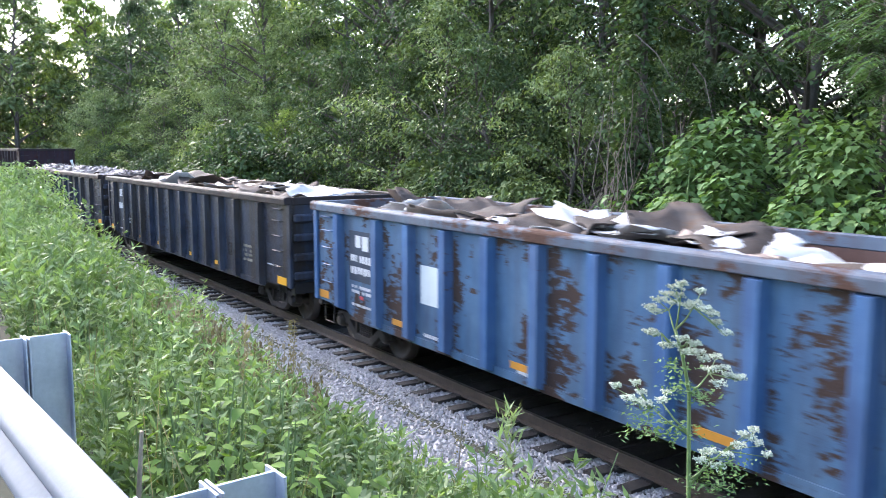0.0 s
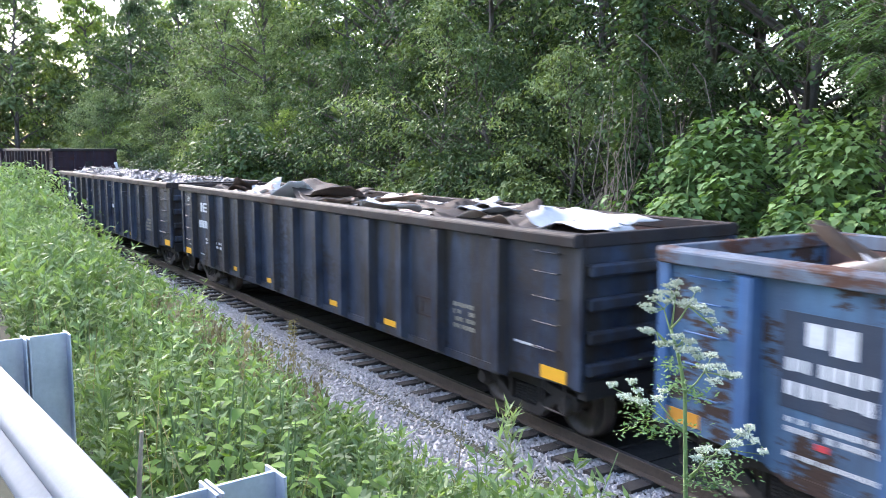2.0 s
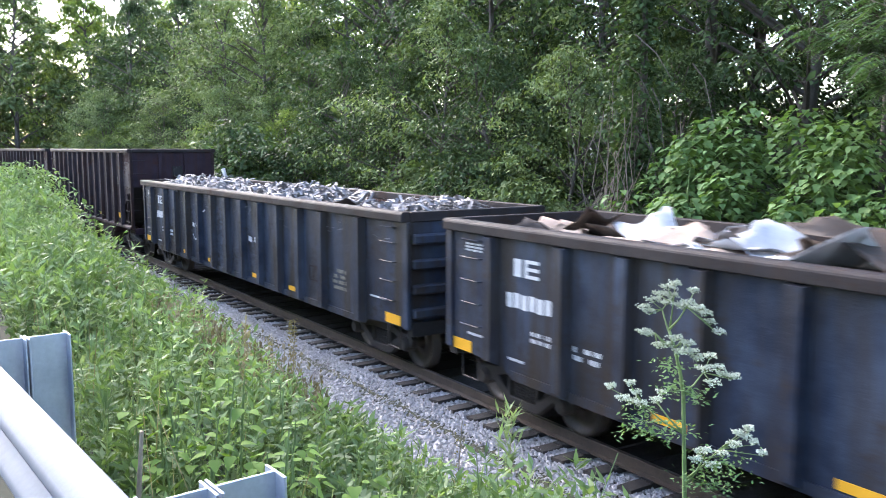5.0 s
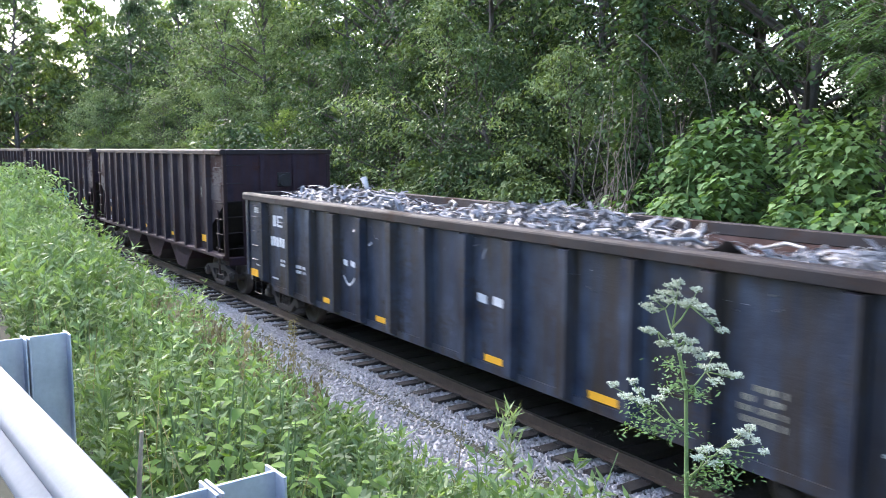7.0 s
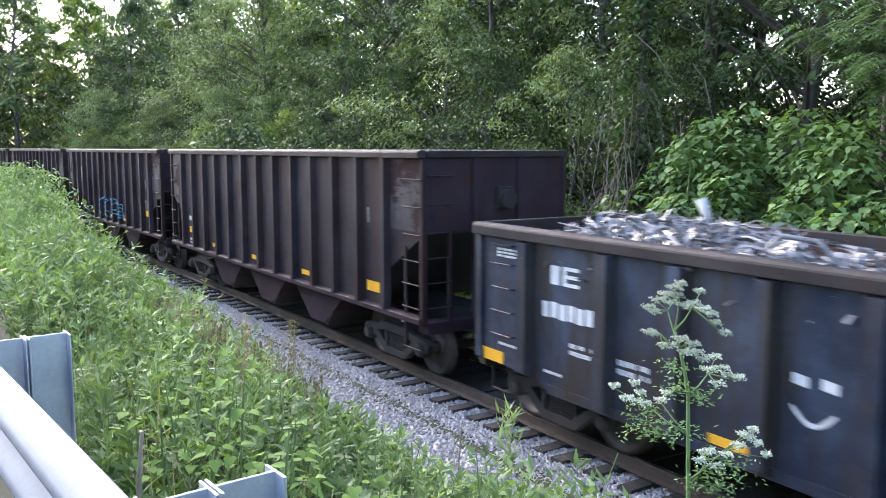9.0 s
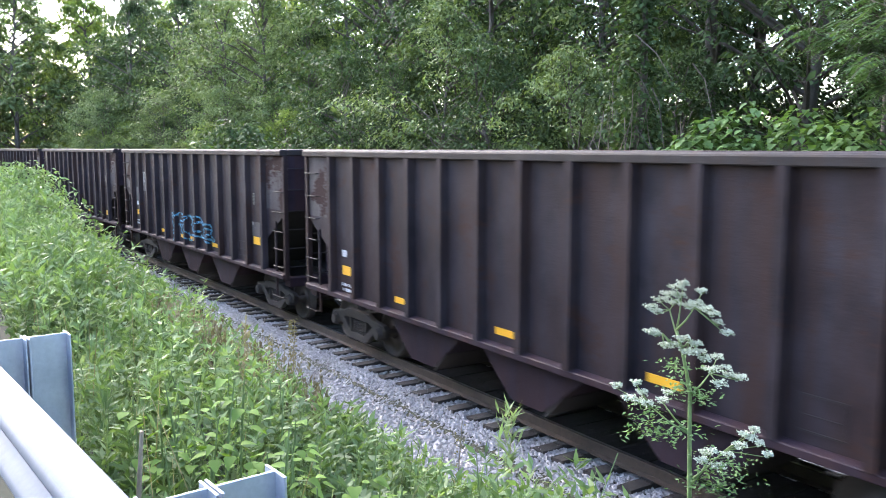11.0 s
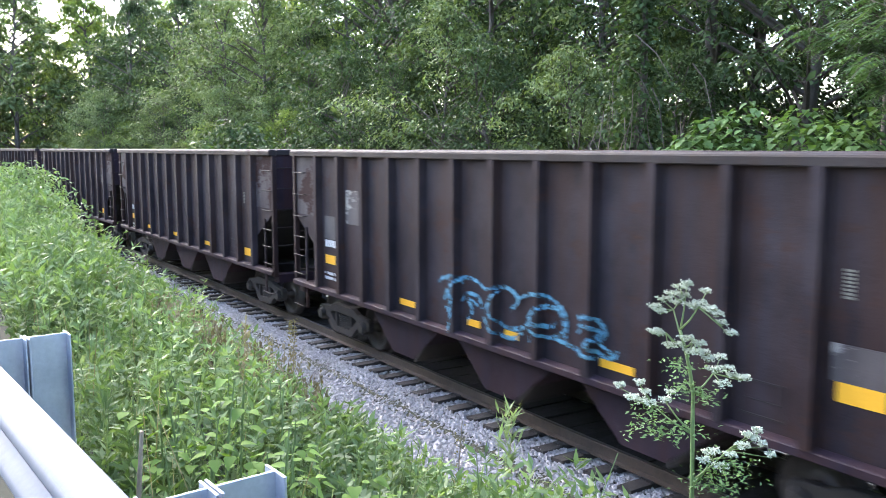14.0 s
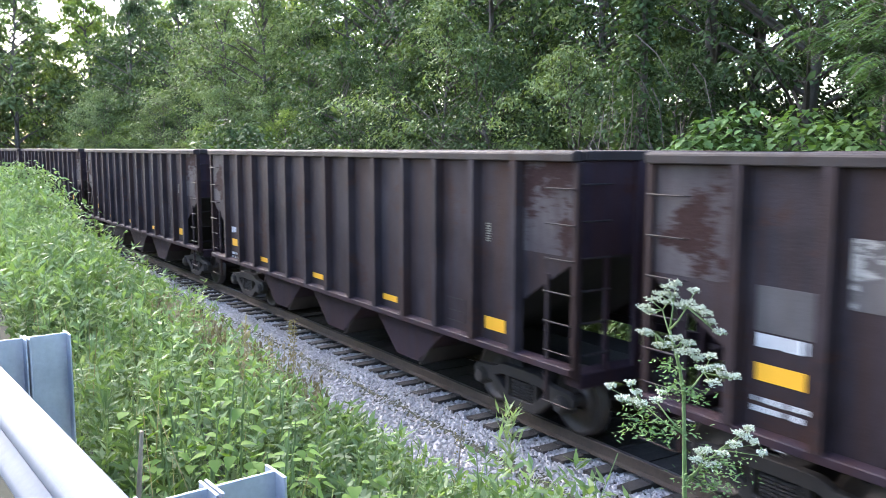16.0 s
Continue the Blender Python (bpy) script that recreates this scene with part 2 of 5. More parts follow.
def build_ties():
    rng = random.Random(4)
    bed = new("sleeper_row")
    tagged(bed, "dark creosoted wooden sleepers half sunk in grey ballast", "sleepers", kind="structure")
    shapes = []
    for k in range(4):
        m = Mesh()
        a, b = rng.uniform(-0.02, 0.02), rng.uniform(-0.02, 0.02)
        m.hexa([(-0.115, -1.3 + a, -0.2), (0.115, -1.3 - a, -0.2), (0.115, 1.3, -0.2), (-0.115, 1.3, -0.2),
                (-0.105, -1.29 + a, 0.0), (0.105, -1.29 - a, 0.0), (0.105, 1.29, 0.005), (-0.105, 1.29, -0.004)])
        m.box(-0.09, 0.09, -0.93, -0.58, 0.0, 0.014)
        shapes.append(m.done("sleeper"))
        shapes[-1].materials.append(M_TIE)
    x = -60.0
    while x < 8:
        ob = part("sleeper", shapes[rng.randrange(4)], M_TIE, bed)
        ob.matrix_basis = pose(x, centre(x) + rng.uniform(-0.05, 0.05), -0.185 + rng.uniform(-0.02, 0.012), 0, 0, -math.degrees(-K * x) + rng.uniform(-2, 2))
        x += rng.uniform(0.48, 0.56)


build_ties()

# ---------------------------------------------------------------- train
def car_pose(s, t):
    """The place on the curve of a car whose middle passes s at 8 seconds."""
    a = s + 4.731 * (t - 8) + 0.0127 * (t - 8) ** 2
    h = K * a
    return pose(a - 1.525 * math.sin(h) * 1.0, 6.634 + K * a * a / 2 + 1.525 * math.cos(h), 0, 0, 0, math.degrees(h))


def wheelset(parent, x):
    m = Mesh()
    r = 0.46
    m.tube([(0, -0.95, 0), (0, -0.8, 0), (0, 0.8, 0), (0, 0.95, 0)], [0.07, 0.085, 0.085, 0.07], 12)
    for s in (-1, 1):
        ring = [(0.0, 0.12), (0.02, 0.12), (0.03, 0.3), (-0.01, 0.38), (-0.04, 0.41), (-0.04, r), (0.08, r), (0.095, r + 0.025), (0.11, r + 0.02), (0.11, 0.38), (0.07, 0.3), (0.09, 0.14), (0.09, 0.085)]
        n = 28
        m.add([(rr * math.cos(2 * math.pi * i / n), s * (0.80 - a), rr * math.sin(2 * math.pi * i / n)) for i in range(n) for a, rr in ring],
              [(i * len(ring) + j, i * len(ring) + j + 1, ((i + 1) % n) * len(ring) + j + 1, ((i + 1) % n) * len(ring) + j) for i in range(n) for j in range(len(ring) - 1)])
    ob = part("wheelset", m, M_WHEEL, parent, "steel wheels on an axle", smooth=True)
    ob.location = (x, 0, 0.46)
    return ob


WHEELSETS = []


def build_truck(parent, x):
    """A two-axle freight truck with cast side frames, springs, bearing boxes."""
    fr = Mesh()
    for s in (-1, 1):
        y0, y1 = sorted((s * 1.0, s * 1.12))
        fr.prism([(-1.12, 0.56), (-1.02, 0.63), (-0.62, 0.66), (-0.42, 0.74), (0.42, 0.74), (0.62, 0.66), (1.02, 0.63), (1.12, 0.56), (1.08, 0.42), (0.72, 0.40), (0.66, 0.5), (0.42, 0.58), (-0.42, 0.58), (-0.66, 0.5), (-0.72, 0.40), (-1.08, 0.42)], 1, y0, y1)
        fr.prism([(-0.75, 0.48), (-0.62, 0.56), (-0.26, 0.30), (0.26, 0.30), (0.62, 0.56), (0.75, 0.48), (0.34, 0.17), (-0.34, 0.17)], 1, y0, y1)
        for c in (-0.34, 0.28):
            fr.box(c, c + 0.07, y0, y1, 0.28, 0.60)
    fr.box(-0.17, 0.17, -1.02, 1.02, 0.42, 0.70)
    truck = part("truck", fr, M_TRUCK, parent, "greasy cast steel truck", edge=0.012)
    truck.location = (x, 0, 0)
    for s in (-1, 1):
        for cx in (-0.17, -0.06, 0.06, 0.17):
            sp = Mesh().tube([(cx, s * 1.06, 0.31 + j * 0.02) for j in range(13)], [0.052 if j % 2 else 0.036 for j in range(13)], 8)
            part("spring", sp, M_TRUCK, truck)
        for a in (-0.9, 0.9):
            bx = Mesh()
            bx.tube([(a, s * 0.98, 0.46), (a, s * 1.14, 0.46), (a, s * 1.20, 0.46)], [0.13, 0.13, 0.09], 12)
            part("bearing_cap", bx, M_TRUCK, truck, smooth=False)
    for a in (-0.9, 0.9):
        WHEELSETS.append(wheelset(truck, a))
    return truck


def bars(parent, x, z, w, h, rows, y, mat=M_WHITE, seed=1, fill=0.8, cell=0.055):
    """Lettering that cannot be read, as rows of plain bars on the near side."""
    rng = random.Random(seed)
    for i in range(rows):
        z1 = z - i * h * 1.55
        c = x
        while c < x + w:
            g = cell * rng.uniform(0.6, 1.3) * h / 0.07
            if rng.random() < fill:
                part("lettering_bar", Mesh().box(c, min(c + g * 0.72, x + w), y - 0.004, y + 0.002, z1 - h * rng.uniform(0.8, 1.0), z1), mat, parent)
            c += g


def patch(parent, name, x, z, w, h, y, mat, label="", tilt=0.0):
    return part(name, Mesh().hexa([(x, y - 0.005, z), (x + w, y - 0.005, z + tilt), (x + w, y + 0.002, z + tilt), (x, y + 0.002, z),
                                   (x, y - 0.005, z + h), (x + w, y - 0.005, z + h + tilt), (x + w, y + 0.002, z + h + tilt), (x, y + 0.002, z + h)]), mat, parent, label)


def stroke(parent, name, pts, r, y, mat, label="", posts=()):
    """A flat painted line on the near side; it climbs over the posts, given by their middles."""
    m, n = Mesh(), len(pts)
    for i in range(n):
        a, b = pts[max(i - 1, 0)], pts[min(i + 1, n - 1)]
        d = Vector((b[0] - a[0], b[1] - a[1])).normalized()
        w = r * (0.6 + 0.4 * math.sin(math.pi * (i + 0.5) / n)) * (1 + 0.15 * math.sin(i * 1.9))
        out = 0.004 + max([0.115 * min(1.0, max(0.0, (0.125 - abs(pts[i][0] - c)) / 0.045)) for c in posts] or [0.0])
        m.v += [(pts[i][0] - d.y * w, y - out, pts[i][1] + d.x * w), (pts[i][0] + d.y * w, y - out, pts[i][1] - d.x * w)]
    m.f = [(2 * i, 2 * i + 1, 2 * i + 3, 2 * i + 2) for i in range(n - 1)]
    return part(name, m, mat, parent, label)


GL, GT = 16.8, 2.80       # gondola: length of the body, height of the rim
RIBS = [1.15, 2.66] + [2.66 + 1.1 * i for i in range(1, 11)] + [15.2]


def gondola(name, label, paint, ribpaint, chord):
    """Open steel gondola: plate sides with posts, rim, corrugated ends, floor, trucks."""
    car = new(name)
    tagged(car, label, "gondola wagon", "wagons of the train")
    h, w = GL / 2, 1.40
    for s, nm in ((-1, "side"), (1, "side")):
        m = Mesh()
        y0, y1 = sorted((s * w, s * (w - 0.02)))
        m.prism([(-h, 0.86), (-h + 1.35, 0.80), (-h + 1.6, 0.68), (h - 1.6, 0.68), (h - 1.35, 0.80), (h, 0.86), (h, GT - 0.16), (-h, GT - 0.16)], 1, y0, y1)
        sd = part("side", m, paint, car)
        for x in RIBS:
            r = Mesh()
            X = x - h
            a, b = s * w, s * (w + 0.135)
            lo = 0.70 if 1.5 < x < GL - 1.5 else 0.80
            r.hexa([(X - 0.13, a, lo), (X + 0.13, a, lo), (X + 0.085, b, lo + 0.06), (X - 0.085, b, lo + 0.06),
                    (X - 0.13, a, GT - 0.17), (X + 0.13, a, GT - 0.17), (X + 0.085, b, GT - 0.2), (X - 0.085, b, GT - 0.2)])
            part("side_post", r, ribpaint, sd)
        sill = Mesh().box(-h + 1.6, h - 1.6, *sorted((s * (w + 0.002), s * (w + 0.03))), 0.68, 0.80)
        part("side_sill", sill, paint, sd)
        rim = Mesh().prism([(s * (w - 0.06), GT - 0.17), (s * (w + 0.13), GT - 0.17), (s * (w + 0.135), GT - 0.04), (s * (w + 0.10), GT), (s * (w - 0.05), GT)], 0, -h, h)
        part("rim", rim, chord, car, "dented worn steel rim", edge=0.012)
        inner = Mesh().box(-h + 0.1, h - 0.1, *sorted((s * (w - 0.024), s * (w - 0.05))), 1.0, GT - 0.172)
        part("lining", inner, M_INNER, car)
    for e in (-1, 1):
        m = Mesh().box(*sorted((e * h, e * (h - 0.03))), -w + 0.022, w - 0.022, 0.95, GT - 0.162)
        end = part("end_wall", m, paint, car)
        part("rim", Mesh().box(*sorted((e * (h - 0.08), e * (h + 0.03))), -w + 0.05, w - 0.05, GT - 0.172, GT - 0.004), chord, car, edge=0.012)
        for z in (1.02, 1.42, 1.84, 2.26):
            part("end_rib", Mesh().prism([(-w + 0.05, z), (w - 0.05, z), (w - 0.05, z + 0.17), (-w + 0.05, z + 0.17)], 0, *sorted((e * (h + 0.001), e * (h + 0.12)))), ribpaint, end, edge=0.03)
        for s in (-1, 1):
            part("corner_post", Mesh().box(*sorted((e * (h - 0.12), e * (h + 0.05))), *sorted((s * (w - 0.03), s * (w + 0.045))), 0.84, GT - 0.17), ribpaint, car, edge=0.015)
            for i, z in enumerate((1.27, 1.6, 1.93, 2.26, 2.52)):
                X = e * (h - 0.62)
                g = Mesh()
                yy = s * (w + 0.075)
                g.rod((X - 0.22, yy, z), (X + 0.22, yy, z), 0.012)
                g.rod((X - 0.22, s * w, z), (X - 0.22, yy, z), 0.011)
                g.rod((X + 0.22, s * w, z), (X + 0.22, yy, z), 0.011)
                part("grab_iron", g, ribpaint, car)
        cp = Mesh()
        cp.box(*sorted((e * (h - 0.4), e * (h + 0.22))), -0.16, 0.16, 0.66, 0.92)
        cp.box(*sorted((e * (h + 0.22), e * (h + 0.62))), -0.1, 0.1, 0.70, 0.88)
        cp.box(*sorted((e * (h + 0.52), e * (h + 0.66))), -0.19, 0.12, 0.68, 0.92)
        part("coupler", cp, M_TRUCK, car, edge=0.02)
        part("end_sill", Mesh().box(*sorted((e * (h - 0.1), e * (h + 0.06))), -w + 0.05, w - 0.05, 0.72, 0.95), M_DARK, car)
        hose = Mesh().tube([(e * (h + 0.1), -0.4, 0.75), (e * (h + 0.3), -0.4, 0.5), (e * (h + 0.55), -0.35, 0.36), (e * (h + 0.7), -0.2, 0.42)], [0.025] * 4, 6)
        part("brake_hose", hose, M_DARK, car)
        build_truck(car, e * (h - 1.45))
        for s in (-1, 1):
            st = Mesh()
            for X in (e * (h - 0.32), e * (h - 0.72)):
                st.rod((X, s * (w - 0.03), 0.45), (X, s * (w - 0.03), 0.9), 0.014)
            st.rod((e * (h - 0.32), s * (w - 0.03), 0.45), (e * (h - 0.72), s * (w - 0.03), 0.45), 0.016)
            part("step", st, M_TRUCK, car)
    part("floor", Mesh().box(-h + 0.06, h - 0.06, -w + 0.06, w - 0.06, 0.95, 1.0), M_INNER, car)
    part("centre_sill", Mesh().box(-h + 0.2, h - 0.2, -0.28, 0.28, 0.62, 0.94), M_DARK, car)
    return car




def reflectors(car, h, y, spec, mat):
    for x, z, w, hh in spec:
        patch(car, "reflector", x - h, z, w, hh, y, mat, "yellow reflective patch" if mat == M_YEL else "dirty orange reflective patch")


BLUE = gondola("gondola_wagon", "blue rust-spotted steel gondola loaded with scrap sheet", M_BLUE, M_BLUERIB, M_BLUERIM)
D1 = gondola("gondola_wagon", "faded black steel gondola heaped with torn scrap sheet", M_NAVY, M_NAVY, M_CHORD)
D2 = gondola("gondola_wagon", "faded black gondola with painted smile, shredded scrap load", M_NAVY, M_NAVY, M_CHORD)
HL, HT = 14.0, 3.80
HRIBS = [1.2 + 0.97 * i for i in range(13)]


def hopper(label):
    """Open-top hopper: high ribbed sides cut back over the trucks, sloped end sheets, three bays."""
    car = new("hopper_wagon")
    tagged(car, label, "hopper wagon", "wagons of the train")
    h, w = HL / 2, 1.43
    for s in (-1, 1):
        y0, y1 = sorted((s * w, s * (w - 0.02)))
        m = Mesh().prism([(-h + 0.02, 2.46), (-h + 1.16, 1.78), (-h + 1.16, 1.10), (h - 1.16, 1.10), (h - 1.16, 1.78), (h - 0.02, 2.46), (h - 0.02, HT - 0.1), (-h + 0.02, HT - 0.1)], 1, y0, y1)
        sd = part("side", m, M_HOP, car)
        for x in HRIBS:
            X, a, b = x - h, s * w, s * (w + 0.115)
            part("side_post", Mesh().hexa([(X - 0.105, a, 1.10), (X + 0.105, a, 1.10), (X + 0.06, b, 1.12), (X - 0.06, b, 1.12),
                                           (X - 0.105, a, HT - 0.12), (X + 0.105, a, HT - 0.12), (X + 0.06, b, HT - 0.12), (X - 0.06, b, HT - 0.12)]), M_HOP, sd)
        part("side_sill", Mesh().prism([(s * (w - 0.06), 1.03), (s * (w + 0.10), 1.03), (s * (w + 0.10), 1.12), (s * (w + 0.01), 1.15), (s * (w - 0.06), 1.15)], 0, -h, h), M_HOPEND, car, edge=0.01)
        part("rim", Mesh().prism([(s * (w - 0.05), HT - 0.13), (s * (w + 0.115), HT - 0.13), (s * (w + 0.12), HT - 0.03), (s * (w + 0.08), HT), (s * (w - 0.05), HT)], 0, -h, h), M_CHORD, car, edge=0.012)
        part("lining", Mesh().box(-h + 0.1, h - 0.1, *sorted((s * (w - 0.024), s * (w - 0.04))), 2.48, HT - 0.14), M_DARK, car)
        for e in (-1, 1):
            part("corner_post", Mesh().box(*sorted((e * (h - 0.07), e * (h + 0.03))), *sorted((s * (w - 0.05), s * (w + 0.05))), 1.0, HT - 0.13), M_HOP, car, edge=0.01)
            part("ladder_rail", Mesh().box(*sorted((e * (h - 0.52), e * (h - 0.57))), *sorted((s * (w - 0.01), s * (w + 0.03))), 0.6, 2.25), M_HOP, car)
            for z in (0.62, 1.28, 1.66, 2.04, 2.46, 2.9, 3.34):
                g = Mesh()
                yy = s * (w + 0.08)
                X = e * (h - 0.28)
                g.rod((X - 0.25, yy, z), (X + 0.25, yy, z), 0.012)
                g.rod((X - 0.25, s * (w - 0.01), z), (X - 0.25, yy, z), 0.01)
                g.rod((X + 0.25, s * (w - 0.01), z), (X + 0.25, yy, z), 0.01)
                part("grab_iron", g, M_CHORD, car)
    for e in (-1, 1):
        m = Mesh().box(*sorted((e * (h - 0.03), e * h)), -w + 0.05, w - 0.05, 2.5, HT - 0.1)
        end = part("end_wall", m, M_HOPEND, car)
        part("slope_sheet", Mesh().prism([(e * (h - 0.05), 2.5), (e * (h - 0.05), 2.46), (e * (h - 2.6), 0.95), (e * (h - 2.6), 1.0)], 1, -w + 0.03, w - 0.03), M_DARK, car)
        part("rim", Mesh().box(*sorted((e * (h - 0.06), e * (h + 0.05))), -w + 0.05, w - 0.05, HT - 0.12, HT - 0.004), M_CHORD, car, edge=0.012)
        for y in (-0.45, 0.45):
            part("end_post", Mesh().box(*sorted((e * (h + 0.001), e * (h + 0.07))), y - 0.06, y + 0.06, 1.05, HT - 0.12), M_HOPEND, end)
        br = Mesh()
        br.tube([(e * (h + 0.09), 0.12, 3.0), (e * (h + 0.2), 0.12, 3.0)], [0.16, 0.16], 14)
        br.box(*sorted((e * (h + 0.001), e * (h + 0.09))), -0.02, 0.3, 2.85, 3.2)
        if e > 0:
            part("hand_brake", br, M_DARK, end)
        for z in (1.3, 1.7, 2.1, 2.5, 2.95, 3.4):
            g = Mesh()
            X = e * (h + 0.08)
            g.rod((X, -1.38, z), (X, -0.95, z), 0.012)
            g.rod((X, -1.38, z), (e * h, -1.38, z), 0.01)
            g.rod((X, -0.95, z), (e * h, -0.95, z), 0.01)
            part("grab_iron", g, M_CHORD, car)
        part("end_upright", Mesh().box(*sorted((e * (h - 0.03), e * (h + 0.02))), -0.97, -0.91, 1.0, 2.5), M_HOPEND, car)
        part("end_sill", Mesh().box(*sorted((e * (h - 0.25), e * (h + 0.04))), -w + 0.05, w - 0.05, 0.86, 1.05), M_HOPEND, car, edge=0.01)
        cp = Mesh()
        cp.box(*sorted((e * (h - 0.4), e * (h + 0.16))), -0.16, 0.16, 0.66, 0.92)
        cp.box(*sorted((e * (h + 0.16), e * (h + 0.40))), -0.1, 0.1, 0.70, 0.88)
        cp.box(*sorted((e * (h + 0.34), e * (h + 0.44))), -0.19, 0.12, 0.68, 0.92)
        part("coupler", cp, M_TRUCK, car, edge=0.02)
        part("brake_hose", Mesh().tube([(e * (h + 0.05), -0.4, 0.75), (e * (h + 0.2), -0.4, 0.5), (e * (h + 0.4), -0.35, 0.36), (e * (h + 0.46), -0.2, 0.42)], [0.025] * 4, 6), M_DARK, car)
        build_truck(car, e * (h - 1.5))
    for c in (-2.75, 0.0, 2.75):
        bay = Mesh()
        for s in (-1, 1):
            a, b = sorted((s * 0.08, s * (w - 0.12)))
            bay.hexa([(c - 0.38, a, 0.36), (c + 0.30, a, 0.36), (c + 0.30, b, 0.36), (c - 0.38, b, 0.36), (c - 1.3, a, 1.12), (c + 1.3, a, 1.12), (c + 1.3, b, 1.12), (c - 1.3, b, 1.12)])
        bay_ob = part("discharge_bay", bay, M_HOPEND, car)
        part("bay_door", Mesh().hexa([(c + 0.30, -1.3, 0.30), (c + 0.36, -1.3, 0.32), (c + 0.36, 1.3, 0.32), (c + 0.30, 1.3, 0.30), (c + 0.62, -1.3, 0.66), (c + 0.68, -1.3, 0.64), (c + 0.68, 1.3, 0.64), (c + 0.62, 1.3, 0.66)]), M_TRUCK, bay_ob)
    part("centre_sill", Mesh().box(-h + 0.2, h - 0.2, -0.28, 0.28, 0.70, 1.1), M_DARK, car)
    part("coal_bed", Mesh().hexa([(-h + 2.2, -w + 0.05, 1.2), (h - 2.2, -w + 0.05, 1.2), (h - 2.2, w - 0.05, 1.2), (-h + 2.2, w - 0.05, 1.2),
                                  (-h + 1.3, -w + 0.05, 1.9), (h - 1.3, -w + 0.05, 1.9), (h - 1.3, w - 0.05, 1.9), (-h + 1.3, w - 0.05, 1.9)]), M_DARK, car)
    return car


WAGONS = [(BLUE, 21.56 + GL / 2), (D1, 3.45 + GL / 2), (D2, -14.6 + GL / 2)]
HOPPERS = []
for i in range(8):
    hp = hopper("sooty maroon-brown ribbed steel hopper wagon")
    HOPPERS.append(hp)
    WAGONS.append((hp, -30.05 - 15.16 * i + HL / 2))


# ---------------------------------------------------------------- markings on the wagons
def marks():
    h, y = GL / 2, -1.404
    ys = y - 0.0
    # blue gondola
    reflectors(BLUE, h, ys, [(0.1, 0.90, 0.45, 0.15), (3.11, 0.86, 0.45, 0.1), (6.44, 0.85, 0.46, 0.1), (9.65, 0.85, 0.5, 0.1), (12.7, 0.86, 0.5, 0.1)], M_ORG)
    patch(BLUE, "painted_panel", 1.50 - h, 1.42, 1.0, 0.92, ys, M_BLACKP, "faded black painted panel")
    y2 = ys - 0.006
    patch(BLUE, "logo_block", 1.76 - h, 2.04, 0.2, 0.22, y2, M_WHITE)
    patch(BLUE, "logo_block", 2.02 - h, 2.00, 0.24, 0.26, y2, M_WHITE)
    bars(BLUE, 1.56 - h, 1.90, 0.9, 0.14, 2, y2, seed=3, fill=0.95)
    bars(BLUE, 1.58 - h, 1.34, 0.9, 0.06, 2, ys, seed=4)
    bars(BLUE, 1.58 - h, 1.0, 1.0, 0.05, 1, ys, seed=5, fill=0.9)
    patch(BLUE, "paint_patch", 1.9 - h, 1.10, 0.13, 0.06, ys, M_RED, "red painted mark")
    patch(BLUE, "paint_patch", 4.06 - h, 1.37, 0.72, 0.62, ys, M_PATCH, "pale repainted patch")
    bars(BLUE, 4.15 - h, 0.9, 0.5, 0.06, 1, ys, seed=6, fill=1)
    bars(BLUE, 6.6 - h, 0.85, 0.5, 0.05, 1, ys, seed=7, fill=1)
    patch(BLUE, "paint_patch", 1.0 - h, 1.36, 0.3, 0.16, ys, M_BLUERIB)
    # two dark gondolas
    for car, sd in ((D1, 11), (D2, 31)):
        reflectors(car, h, ys, [(0.12, 0.84, 0.48, 0.17), (4.2, 0.82, 0.54, 0.1), (6.4, 0.82, 0.53, 0.1), (9.68, 0.82, 0.53, 0.1), (11.85, 0.82, 0.53, 0.1), (16.05, 0.86, 0.5, 0.17)], M_YEL)
        patch(car, "logo_block", 1.62 - h, 2.12, 0.16, 0.24, ys, M_WHITE)
        for i in range(3):
            patch(car, "logo_block", 1.91 - h, 2.12 + 0.1 * i, 0.24, 0.045, ys, M_WHITE)
        patch(car, "logo_block", 1.85 - h, 2.12, 0.06, 0.245, ys, M_WHITE)
        for i in range(6):
            patch(car, "lettering_bar", 1.46 - h + 0.165 * i, 1.68 + 0.012 * (i % 2), 0.125, 0.2, ys, M_WHITE)
        bars(car, 2.0 - h, 1.42, 0.4, 0.06, 2, ys, seed=sd + 1)
        bars(car, 0.45 - h, 2.47, 0.42, 0.03, 3, ys, seed=sd + 2, fill=1.0, cell=0.3)
        bars(car, 0.5 - h, 1.15, 0.55, 0.04, 1, ys, seed=sd + 3, fill=1)
        bars(car, 2.85 - h, 1.4, 0.5, 0.07, 2, ys, seed=sd + 4)
        bars(car, 14.0 - h, 1.55, 0.55, 0.07, 4, ys, M_DIM, seed=sd + 5, fill=0.7)
        bars(car, 15.5 - h, 1.26, 0.6, 0.035, 1, ys, seed=sd + 6, fill=1)
        bars(car, 1.5 - h, 0.98, 0.35, 0.04, 1, ys, seed=sd + 7, fill=1)
        fr = Mesh()
        for a, b, c, d in ((12.92, 13.46, 1.46, 1.49), (12.92, 13.46, 1.18, 1.21), (12.92, 12.95, 1.21, 1.46), (13.43, 13.46, 1.21, 1.46), (13.1, 13.14, 1.25, 1.42)):
            fr.box(a - h, b - h, ys - 0.005, ys + 0.002, c, d)
        part("stencil_frame", fr, M_CHORD, car)
